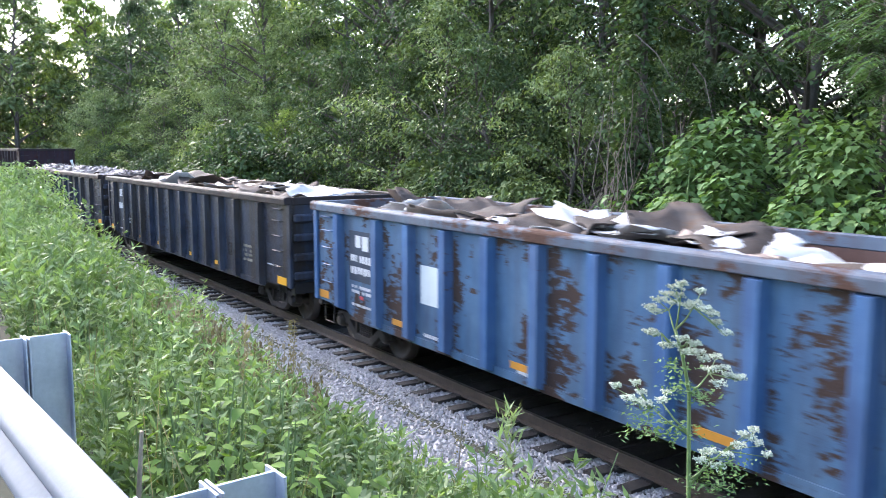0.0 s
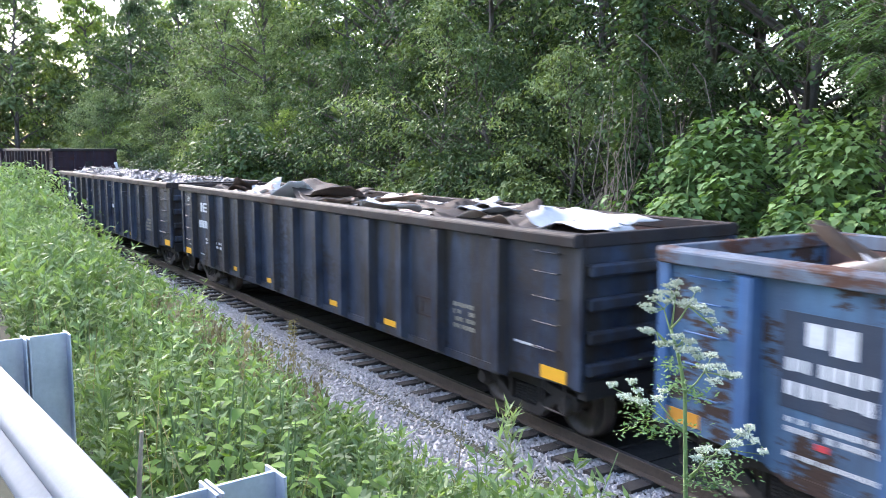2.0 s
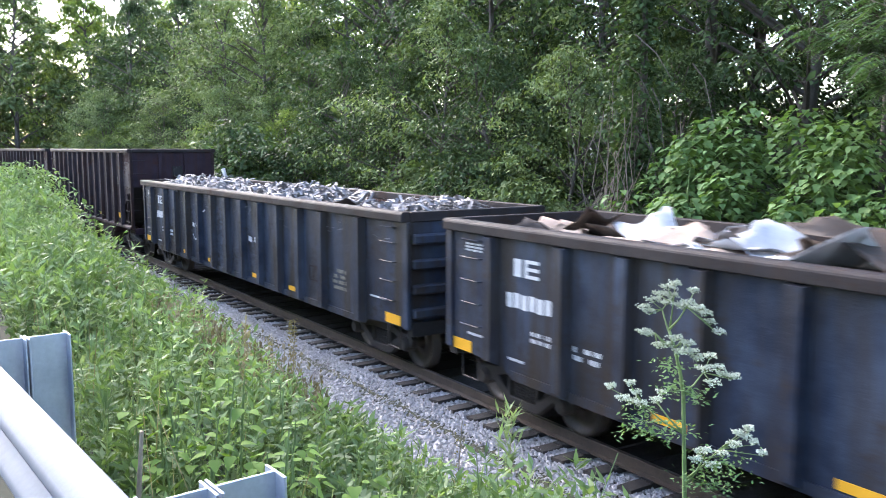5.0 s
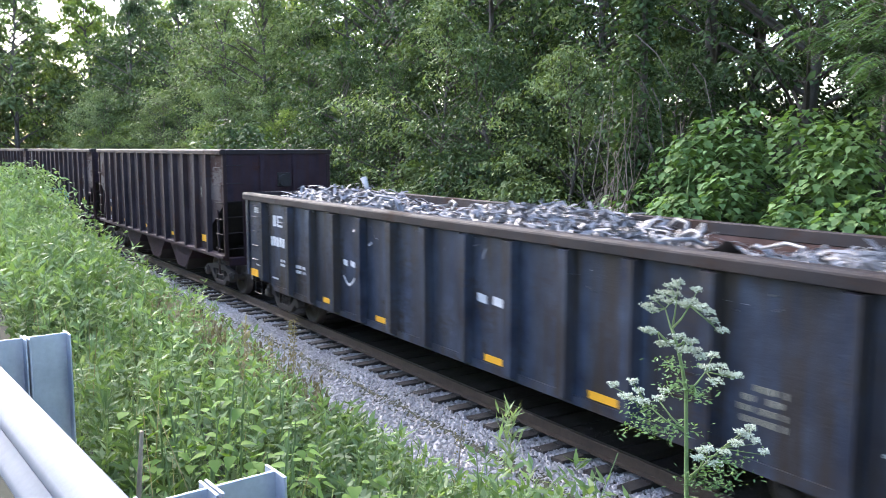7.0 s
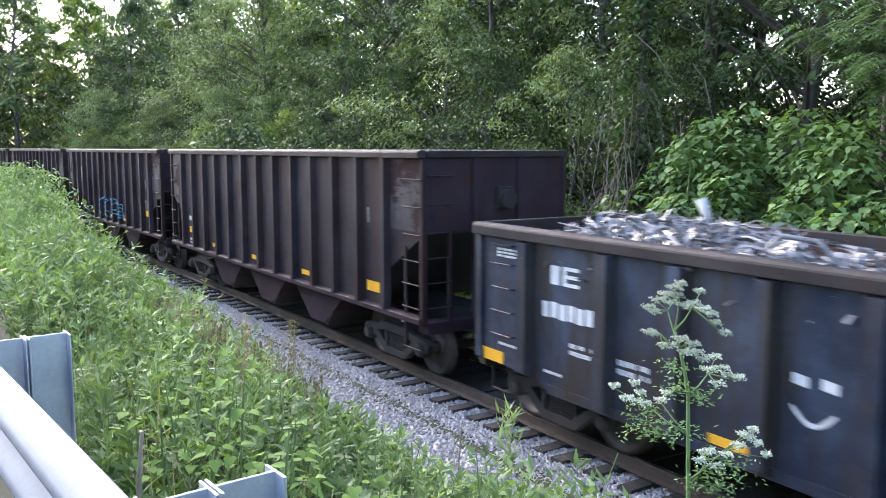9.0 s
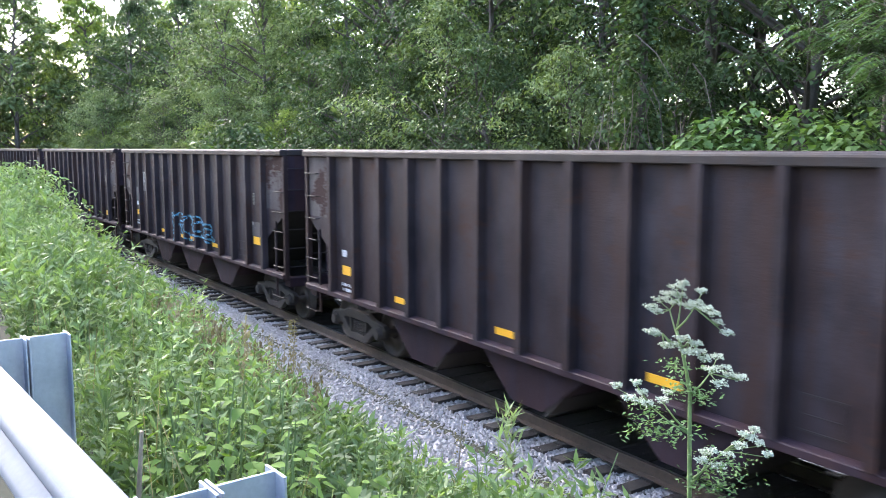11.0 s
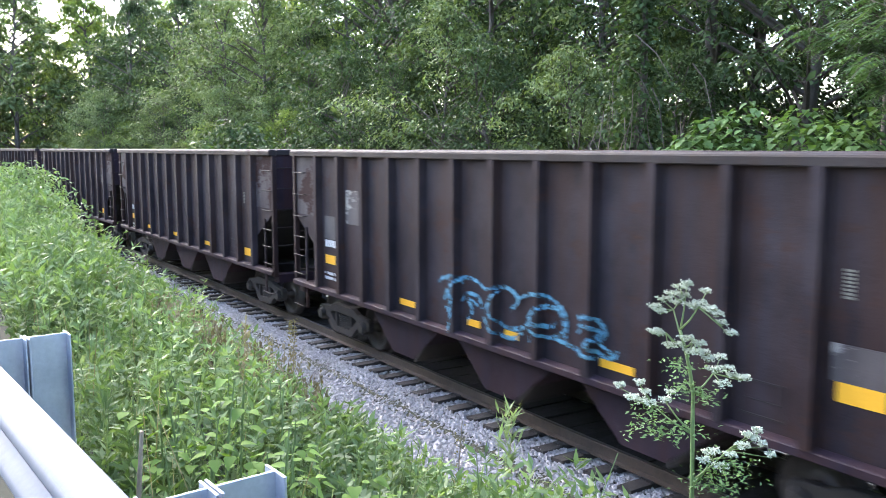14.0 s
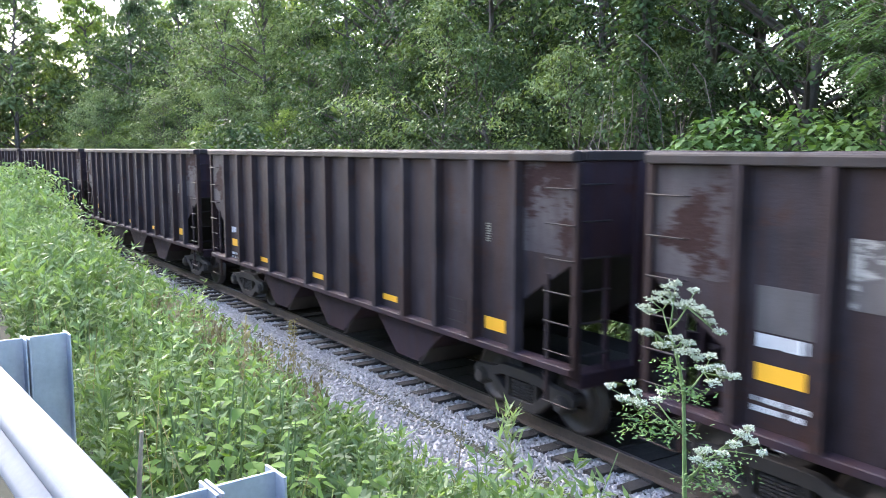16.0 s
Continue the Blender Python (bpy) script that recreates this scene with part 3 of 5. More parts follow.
    for x in (5.14, 5.44):
        patch(D2, "graffiti_eye", x - h, 1.68, 0.16, 0.10, ys, M_WHITE, "painted eye of a smile", -0.02)
    stroke(D2, "graffiti_smile", [(5.14 - h + 0.05 * i, 1.47 - 0.15 * math.sin(math.pi * i / 9)) for i in range(10)], 0.024, ys, M_WHITE, "painted smiling mouth")
    for x in (9.5, 9.88):
        patch(D2, "graffiti_eye", x - h, 1.66, 0.22, 0.12, ys, M_WHITE, "painted eye", -0.02)
    # hoppers
    h, y = HL / 2, -1.433
    for i, car in enumerate(HOPPERS):
        zl, xl = ((1.49, 1.55), (1.62, 1.44), (1.45, 1.42))[i % 3]
        low = ([(3.55, 0.42), (6.4, 0.48), (9.25, 0.48)], [(4.35, 0.54), (6.34, 0.31), (7.24, 0.3), (9.12, 0.55)], [(3.35, 0.42), (6.22, 0.47), (9.12, 0.47)])[i % 3]
        reflectors(car, h, y, [(xl, zl, 0.54, 0.17), (12.1, (1.34, 1.62, 1.30)[i % 3], 0.46, 0.18)] + [(a, 1.27, b, 0.1) for a, b in low], M_YEL)
        bars(car, xl - h, zl + 0.46, 0.55, 0.14, 1, y, seed=60 + i, fill=0.75)
        bars(car, xl - 0.03 - h, zl - 0.16, 0.62, 0.06, 2, y, seed=70 + i, fill=0.75)
        bars(car, 12.12 - h, 2.8, 0.09, 0.022, 8, y, M_DIM, seed=80 + i, fill=1, cell=0.5)
        for xa in (0.08, HL - 1.12):
            patch(car, "worn_patch", xa - h, 2.5, 1.02, 1.16, y + 0.003, M_HOPM, "mottled rust on the end panel")
        fr = Mesh()
        for a, b, c, d in ((11.1, 11.6, 1.6, 1.62), (11.1, 11.6, 1.26, 1.28), (11.1, 11.12, 1.28, 1.6), (11.58, 11.6, 1.28, 1.6), (11.15, 11.55, 1.42, 1.43)):
            fr.box(a - h, b - h, y - 0.005, y + 0.002, c, d)
        part("stencil_frame", fr, M_CHORD, car)
    h2 = HOPPERS[1]
    yy = y - 0.008
    loops = [[(5.95, 1.55), (6.05, 1.72), (6.3, 1.62), (6.2, 1.4), (5.98, 1.45)], [(6.2, 1.1), (6.28, 1.4), (6.25, 1.75), (6.45, 1.95), (6.75, 1.96), (7.0, 1.86)],
             [(6.4, 1.6), (6.6, 1.74), (6.85, 1.72), (6.95, 1.56)], [(7.35, 1.9), (7.2, 1.62), (7.45, 1.42), (7.8, 1.45), (8.1, 1.62)],
             [(7.75, 1.85), (8.2, 1.98), (8.6, 1.86), (8.7, 1.6), (8.4, 1.44), (8.1, 1.5)], [(8.9, 1.6), (9.1, 1.74), (9.3, 1.66), (9.15, 1.5), (9.45, 1.4), (9.6, 1.52)], [(8.5, 1.45), (8.9, 1.4), (9.3, 1.36)],
             [(5.78, 1.78), (5.95, 1.9), (6.12, 1.86), (6.3, 1.98), (6.5, 1.86)], [(6.55, 1.32), (6.7, 1.5), (6.62, 1.66), (6.85, 1.6)], [(7.1, 1.88), (7.5, 1.96), (7.75, 1.84), (7.6, 1.66)],
             [(7.15, 1.5), (7.3, 1.32), (7.62, 1.28), (7.85, 1.4)], [(8.0, 1.3), (8.15, 1.7), (8.35, 1.84), (8.62, 1.78), (8.72, 1.42)], [(8.05, 1.62), (8.35, 1.58), (8.55, 1.66)], [(8.95, 1.75), (9.15, 1.86), (9.4, 1.72), (9.3, 1.56), (9.6, 1.44)]]
    for k, lp in enumerate(loops):
        fine = []
        for a in range(len(lp) - 1):
            for q in range(12):
                t = q / 12
                p0, p1, p2, p3 = lp[max(a - 1, 0)], lp[a], lp[a + 1], lp[min(a + 2, len(lp) - 1)]
                fine.append(tuple(0.5 * (2 * p1[j] + (p2[j] - p0[j]) * t + (2 * p0[j] - 5 * p1[j] + 4 * p2[j] - p3[j]) * t * t + (3 * p1[j] - p0[j] - 3 * p2[j] + p3[j]) * t ** 3) for j in (0, 1)))
        fine.append(lp[-1])
        stroke(h2, "graffiti_line", [((p[0] - 5.95) * 1.02 + 5.72 - h, p[1]) for p in fine], 0.032, yy - 0.0015 * k, M_GRAF, "pale blue spray-painted line", [c - h for c in HRIBS])
    patch(h2, "paint_patch", 2.36 - h, 2.45, 0.62, 0.62, y, M_HOPW, "faded whitish paint remains")
    patch(h2, "paint_patch", 1.42 - h, 2.1, 0.72, 0.44, y, M_HOPG, "grey repainted patch")
    patch(h2, "paint_patch", 12.04 - h, 1.8, 0.58, 0.34, y, M_HOPW, "faded whitish paint remains")


M_DIM = plain("faded_stencil", (0.13, 0.12, 0.09), (0.26, 0.25, 0.2), 7, 0.8)
M_HOPW = rust_paint("flaking_white", (0.06, 0.05, 0.05), (0.10, 0.085, 0.08), (0.36, 0.33, 0.30), 0.5, 0.03, 0.7, 0.1)
M_HOPM = rust_paint("mottled_rust", (0.052, 0.044, 0.048), (0.080, 0.070, 0.071), (0.036, 0.018, 0.017), 0.50, 0.05, 0.75, 0.4)
M_HOPG = rust_paint("grey_touch_up", (0.07, 0.066, 0.068), (0.10, 0.092, 0.09), (0.06, 0.04, 0.034), 0.6, 0.06, 0.6, 0.3)
marks()

# ---------------------------------------------------------------- loads
M_SHEETW = rust_paint("pale_scrap_sheet", (0.42, 0.42, 0.42), (0.60, 0.59, 0.58), (0.36, 0.22, 0.13), 0.60, 0.12, 0.5, 0.15)
M_SHEETT = rust_paint("tan_rusted_sheet", (0.34, 0.25, 0.19), (0.50, 0.41, 0.34), (0.30, 0.15, 0.07), 0.55, 0.15, 0.7, 0.2)
M_SHEETB = rust_paint("blackened_sheet", (0.03, 0.026, 0.024), (0.08, 0.065, 0.055), (0.13, 0.075, 0.045), 0.58, 0.1, 0.6, 0.3)
M_SHRED = plain("shredded_bright_metal", (0.07, 0.07, 0.075), (0.33, 0.325, 0.33), 5.0, 0.45, 0.3)
M_BED = rust_paint("heap_of_rusty_bits", (0.07, 0.055, 0.048), (0.22, 0.19, 0.17), (0.12, 0.07, 0.045), 0.55, 0.1, 0.85, 0.3)


def heap_bed(parent, rng, top, rough):
    nx, ny = 56, 10
    m = Mesh()
    for i in range(nx + 1):
        for j in range(ny + 1):
            x, y = -8.25 + 16.5 * i / nx, -1.38 + 2.76 * j / ny
            edge = min(1, (8.3 - abs(x)) / 1.4) * min(1, (1.45 - abs(y)) / 0.5)
            m.v.append((x, y, top - 0.45 + 0.45 * edge + rng.uniform(-rough, rough)))
    m.f = [(i * (ny + 1) + j, (i + 1) * (ny + 1) + j, (i + 1) * (ny + 1) + j + 1, i * (ny + 1) + j + 1) for i in range(nx) for j in range(ny)]
    part("heap_bed", m, M_BED, parent)


def scrap_sheet(parent, rng, x, y, z, L, W, mat):
    """A torn, bent plate a few millimetres thick."""
    nx, ny = 12, 8
    curl, twist, dent = rng.uniform(-0.5, 0.75), rng.uniform(-0.2, 0.2), rng.uniform(0, 9)
    rag = [rng.uniform(0.82, 1.1) for _ in range(ny + 1)]
    top = []
    for i in range(nx + 1):
        for j in range(ny + 1):
            a, b = (i / nx - 0.5), (j / ny - 0.5)
            X = a * L * rag[j]
            Y = b * W * (1 + 0.12 * math.sin(3 * a + dent))
            Z = curl * (a * a * 4 - 0.35) * L * 0.22 + twist * a * b * 4 * 0.4 + 0.05 * math.sin(6 * a + dent) * math.cos(5 * b + dent * 2) + 0.03 * math.sin(13 * a + 9 * b + dent)
            top.append((X, Y, Z))
    n = len(top)
    m = Mesh()
    m.v = top + [(p[0], p[1], p[2] - 0.008) for p in top]
    w = ny + 1
    q = [(i * w + j, (i + 1) * w + j, (i + 1) * w + j + 1, i * w + j + 1) for i in range(nx) for j in range(ny)]
    m.f = q + [tuple(n + k for k in f[::-1]) for f in q]
    rim = [i * w for i in range(nx + 1)] + [nx * w + j for j in range(1, w)] + [i * w + ny for i in range(nx - 1, -1, -1)] + [j for j in range(ny - 1, 0, -1)]
    m.f += [(rim[k], rim[(k + 1) % len(rim)], rim[(k + 1) % len(rim)] + n, rim[k] + n)[::-1] for k in range(len(rim))]
    ob = part("scrap_sheet", m, mat, parent, smooth=True)
    spin = rng.choice((0, 90, 0)) + rng.uniform(-35, 35)
    mt = pose(0, 0, 0, rng.uniform(-16, 16), rng.uniform(-13, 13), spin)
    ys = [(mt @ Vector(p)).y for p in top]
    k = min(1.0, 2.56 / (max(ys) - min(ys)))
    y = min(max(y, -1.3 - k * min(ys)), 1.3 - k * max(ys))
    ob.matrix_basis = Matrix.Translation((max(-7.2, min(7.2, x)), y, z)) @ mt @ Matrix.Scale(k, 4)
    return ob


def sheet_load(name, seed, top):
    rng = random.Random(seed)
    heap = new(name)
    tagged(heap, "heap of torn bent scrap sheet, white, tan and black", "scrap heap", "loads of the wagons")
    heap_bed(heap, rng, top, 0.10)
    for i in range(60):
        x = -7.4 + 14.8 * ((i + rng.random()) / 60)
        y = rng.uniform(-0.75, 0.75)
        mat = rng.choice((M_SHEETW, M_SHEETW, M_SHEETW, M_SHEETT, M_SHEETT, M_SHEETB, M_SHEETB))
        scrap_sheet(heap, rng, x, y, top + rng.uniform(0.0, 0.3) - 0.1 * abs(y), rng.uniform(1.1, 2.3), rng.uniform(0.7, 1.35), mat)
    return heap


def shred_load(seed, top):
    rng = random.Random(seed)
    heap = new("scrap_heap")
    tagged(heap, "heap of shredded bright metal strips and offcuts", "scrap heap", "loads of the wagons")
    heap_bed(heap, rng, top, 0.12)
    joined = Mesh()
    for i in range(4200):
        x, y = rng.uniform(-8.1, 8.1), rng.uniform(-1.3, 1.3)
        mound = 0.22 * math.sin(x * 0.9 + 1) * math.cos(y * 0.8) + 0.1
        edge = min(1, (8.3 - abs(x)) / 1.2) * min(1, (1.45 - abs(y)) / 0.4)
        z = top - 0.4 + 0.42 * edge + mound * edge + rng.uniform(-0.05, 0.12)
        L, W = rng.uniform(0.12, 0.6), rng.uniform(0.012, 0.06)
        a, tl, bend = rng.uniform(0, 2 * math.pi), rng.gauss(0, 0.35), rng.uniform(-0.12, 0.16)
        d = Vector((math.cos(a) * math.cos(tl), math.sin(a) * math.cos(tl), math.sin(tl)))
        s = d.cross(Vector((rng.gauss(0, 0.4), rng.gauss(0, 0.4), 1))).normalized()
        u = s.cross(d)
        c = Vector((x, y, z))
        rows = [c + d * L * (k - 0.5) + u * bend * (1 - 4 * (k - 0.5) ** 2) for k in (0, 0.35, 0.7, 1)]
        vs = [p + s * W * 0.5 * g for p in rows for g in (-1, 1)]
        joined.add(vs, [(0, 2, 3, 1), (2, 4, 5, 3), (4, 6, 7, 5)])
    st = part("shredded_metal", joined, M_SHRED, heap, "loose shredded strips")
    tagged(st, kind="stuff")
    for i in range(34):
        x, y = rng.uniform(-8.0, 7.5), rng.uniform(-1.1, 1.1)
        z = top + 0.1
        r = rng.uniform(0.015, 0.035)
        a, up = rng.uniform(0, 6.28), rng.uniform(0.0, 0.5)
        L = rng.uniform(0.4, 0.9)
        p = [(x, y, z), (x + L * 0.4 * math.cos(a), y + L * 0.4 * math.sin(a), z + up * 0.6), (x + L * 0.8 * math.cos(a + 0.5), y + L * 0.6 * math.sin(a + 0.5), z + up * 0.7), (x + L * math.cos(a + 0.9), y + L * 0.7 * math.sin(a + 0.9), z + up * 0.3)]
        part("bent_pipe", Mesh().tube(p, [r, r, r, r * 0.8], 6), M_SHRED, heap, smooth=True)
    # the crooked piece that sticks up near the rear end
    p = [(-6.0, 0.55, top), (-6.05, 0.55, top + 0.28), (-5.95, 0.5, top + 0.5), (-6.02, 0.45, top + 0.72)]
    part("bent_pipe", Mesh().tube(p, [0.07, 0.06, 0.055, 0.07], 8), M_SHEETW, heap, "pale crooked piece standing up", smooth=True)
    p = [(-5.9, 0.55, top + 0.05), (-5.5, 0.3, top + 0.45), (-5.2, 0.2, top + 0.42)]
    part("bent_pipe", Mesh().tube(p, [0.035, 0.03, 0.03], 8), M_SHRED, heap, smooth=True)
    for i in range(12):
        scrap_sheet(heap, rng, rng.uniform(-6.5, 7), rng.uniform(-0.9, 0.9), top + rng.uniform(0.05, 0.25), rng.uniform(0.5, 1.0), rng.uniform(0.3, 0.6), rng.choice((M_SHRED, M_SHEETB, M_SHEETW)))
    return heap


WAGONS += [(sheet_load("scrap_heap", 5, 2.50), 21.56 + GL / 2), (sheet_load("scrap_heap", 8, 2.52), 3.45 + GL / 2), (shred_load(9, 2.46), -14.6 + GL / 2)]


# ---------------------------------------------------------------- woodland
def crown_quads(rng, height, radius, low, clusters, per, leaf, droop=0.5):
    """Leaf layers of a broad tree: flattened sprays round the limbs, from low to the top."""
    out, sprays = [], []
    for i in range(clusters):
        f = (i + rng.uniform(0, 1)) / clusters
        z = low + (height - low) * f
        env = radius * (0.55 + 0.45 * math.sin(math.pi * min(1, f * 0.9 + 0.18))) * (1.0 if f < 0.75 else 1.0 - 0.9 * (f - 0.75) / 0.25 * 0.8)
        a = rng.uniform(0, 2 * math.pi)
        r = env * math.sqrt(rng.uniform(0.25, 1.0)) * rng.uniform(0.75, 1.2)
        c = np.array([math.cos(a) * r, math.sin(a) * r, z])
        R = rng.uniform(0.5, 1.1) * (0.46 + 0.10 * radius)
        n = int(per * rng.uniform(0.7, 1.3))
        q = rng.normal(0, 0.5, (n, 3)) * np.array([R, R, R * 0.36])
        q[:, 2] -= (q[:, 0] ** 2 + q[:, 1] ** 2) / (R * 3.2)
        up = np.tile(np.array([math.cos(a), math.sin(a), -0.15]), (n, 1)) * 0.9
        out.append(leaves(rng, q + c, up, leaf, leaf * 0.42, droop, 0.3))
        sprays.append(c)
    return np.concatenate(out), sprays


def build_tree(name, seed, height, radius, low, clusters, per, leaf, mat, trunk=0.16, label="", bare=0.0):
    rng = np.random.default_rng(seed)
    tree = new(name)
    tagged(tree, label, "tree" if trunk > 0.07 else "bush", "woodland beside the track")
    m = Mesh()
    bend = rng.normal(0, 0.25, (6, 2))
    axis = [(bend[i][0] * i / 5, bend[i][1] * i / 5, height * 0.92 * i / 5 - 0.3 * (i == 0)) for i in range(6)]
    m.tube(axis, [trunk * (1 - 0.16 * i) for i in range(6)], 8)
    part("trunk", m, M_BARK, tree, smooth=True)
    q, sprays = crown_quads(rng, height, radius, low, clusters, per, leaf)
    limbs = Mesh()
    for c in sprays[::3]:
        z0 = max(0.4, c[2] - 0.35 * math.hypot(c[0], c[1]) - 0.5)
        f = z0 / (height * 0.92)
        b = (bend[min(5, int(f * 5))] * min(1, f)).tolist()
        mid = (0.5 * (b[0] + c[0]), 0.5 * (b[1] + c[1]), z0 + 0.62 * (c[2] - z0))
        limbs.tube([(b[0], b[1], z0), mid, tuple(c)], [trunk * 0.33, trunk * 0.2, 0.012], 5, False)
    part("branchwork", limbs, M_BARK, tree)
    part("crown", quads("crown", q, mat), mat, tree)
    return tree


def plant_woods():
    rng = random.Random(11)
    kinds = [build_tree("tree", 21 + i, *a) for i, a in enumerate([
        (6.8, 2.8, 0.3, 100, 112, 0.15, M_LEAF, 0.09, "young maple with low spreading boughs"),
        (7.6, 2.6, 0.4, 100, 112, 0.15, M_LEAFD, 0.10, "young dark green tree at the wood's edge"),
        (6.0, 2.5, 0.3, 90, 112, 0.15, M_LEAFY, 0.08, "light yellow-green young tree with sunlight painted into its leaves"),
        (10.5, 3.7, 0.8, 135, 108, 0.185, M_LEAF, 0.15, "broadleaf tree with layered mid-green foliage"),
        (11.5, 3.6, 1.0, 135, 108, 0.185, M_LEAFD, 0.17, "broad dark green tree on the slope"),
        (15.0, 4.3, 0.8, 130, 56, 0.44, M_LEAFD, 0.22, "tall broadleaf tree with deep shade painted into its leaves"),
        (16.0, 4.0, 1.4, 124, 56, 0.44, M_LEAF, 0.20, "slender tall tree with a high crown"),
        (14.0, 4.6, 0.4, 150, 56, 0.44, M_LEAFY, 0.20, "broad tree with sunlight painted into its yellow-green foliage")])]
    shrubs = [build_tree("shrub", 41 + i, *a) for i, a in enumerate([
        (3.0, 1.9, 0.1, 60, 64, 0.19, M_LEAF, 0.05, "leafy green shrub at the wood's edge"),
        (4.2, 2.2, 0.2, 75, 60, 0.20, M_LEAFD, 0.06, "dense dark green shrub at the wood's edge"),
        (2.4, 1.6, 0.05, 50, 70, 0.17, M_LEAFY, 0.04, "bright yellow-green shrub beside the track")])]

    def put(ob, x, u, s=1.0, first=False):
        y = centre(max(-120, x)) + u
        m = pose(x, y, float(ground_z(x, y)) - 0.1, rng.uniform(-3, 3), rng.uniform(-3, 3), rng.uniform(0, 360)) @ Matrix.Scale(s * rng.uniform(0.85, 1.2), 4)
        if first:
            ob.matrix_basis = m
            return ob
        return copy_thing(ob, m)

    first = set()

    def place(pool, i, x, u, s=1.0):
        ob = pool[i]
        if ob.name in first:
            put(ob, x, u, s)
        else:
            first.add(ob.name)
            put(ob, x, u, s, first=True)

    # front edge: low growth behind the train
    x = -62.0
    while x < 4:
        place(shrubs, rng.choice((0, 0, 1, 1, 2)), x, rng.uniform(4.2, 6.0))
        x += rng.uniform(2.0, 3.0)
    # small edge trees, then taller ones up the slope
    x = -74.0
    while x < 4:
        if not (-35.5 < x < -32 or -21 < x < -18 or x > -13):
            # right of x = -32 mostly leaves with shade painted into the green
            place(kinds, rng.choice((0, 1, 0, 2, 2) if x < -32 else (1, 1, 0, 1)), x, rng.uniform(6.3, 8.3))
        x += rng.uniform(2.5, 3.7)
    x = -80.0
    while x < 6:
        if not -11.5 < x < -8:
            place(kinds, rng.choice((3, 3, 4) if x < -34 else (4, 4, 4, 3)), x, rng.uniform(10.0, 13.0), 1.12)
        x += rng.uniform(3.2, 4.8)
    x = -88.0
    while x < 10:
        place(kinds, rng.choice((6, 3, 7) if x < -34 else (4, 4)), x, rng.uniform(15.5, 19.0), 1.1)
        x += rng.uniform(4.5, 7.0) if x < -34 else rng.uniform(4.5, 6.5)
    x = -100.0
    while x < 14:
        # far left rows: sunlight painted into the yellow-green leaves brightens the gaps
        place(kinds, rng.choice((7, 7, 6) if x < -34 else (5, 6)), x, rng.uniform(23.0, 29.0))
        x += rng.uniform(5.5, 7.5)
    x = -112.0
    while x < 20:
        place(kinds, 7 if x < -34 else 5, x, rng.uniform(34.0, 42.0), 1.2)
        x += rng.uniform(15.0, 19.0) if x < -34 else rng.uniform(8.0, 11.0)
    # the bend closes the view down the line
    for x, u in ((-84, 4), (-92, 0), (-88, -4), (-96, -8), (-90, 8), (-104, 3), (-104, -3), (-112, 9), (-108, -12), (-96, 20), (-118, 4), (-124, 10), (-92, 13), (-122, -6), (-86, 11), (-78, 13), (-82, 18), (-90, 24), (-98, 9), (-104, 12), (-110, 20), (-112, 2), (-116, -2), (-74, 17), (-100, 5), (-96, 2), (-120, 14), (-128, 4)):
        place(kinds, rng.choice((6, 6, 7, 3)), x, u, 1.05)

    # unseen trees added on the near side, beyond the camera, to block sky light
    for x, y in ((9, 1), (13, -4), (16, 4), (8, -12), (20, -9), (26, 2), (18, -16)):
        place(kinds, rng.choice((3, 4)), x, y - centre(x))

    nr = np.random.default_rng(8)
    n = 26000
    x, u = nr.uniform(-80, 6, n), nr.uniform(4.5, 26, n)
    y = centre(x) + u
    p = np.stack([x, y, ground_z(x, y) + nr.uniform(0.0, 0.9, n)], 1)
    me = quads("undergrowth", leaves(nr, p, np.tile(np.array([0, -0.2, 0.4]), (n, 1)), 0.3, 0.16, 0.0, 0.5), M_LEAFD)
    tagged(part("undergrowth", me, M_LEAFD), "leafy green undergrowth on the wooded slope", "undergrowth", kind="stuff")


plant_woods()


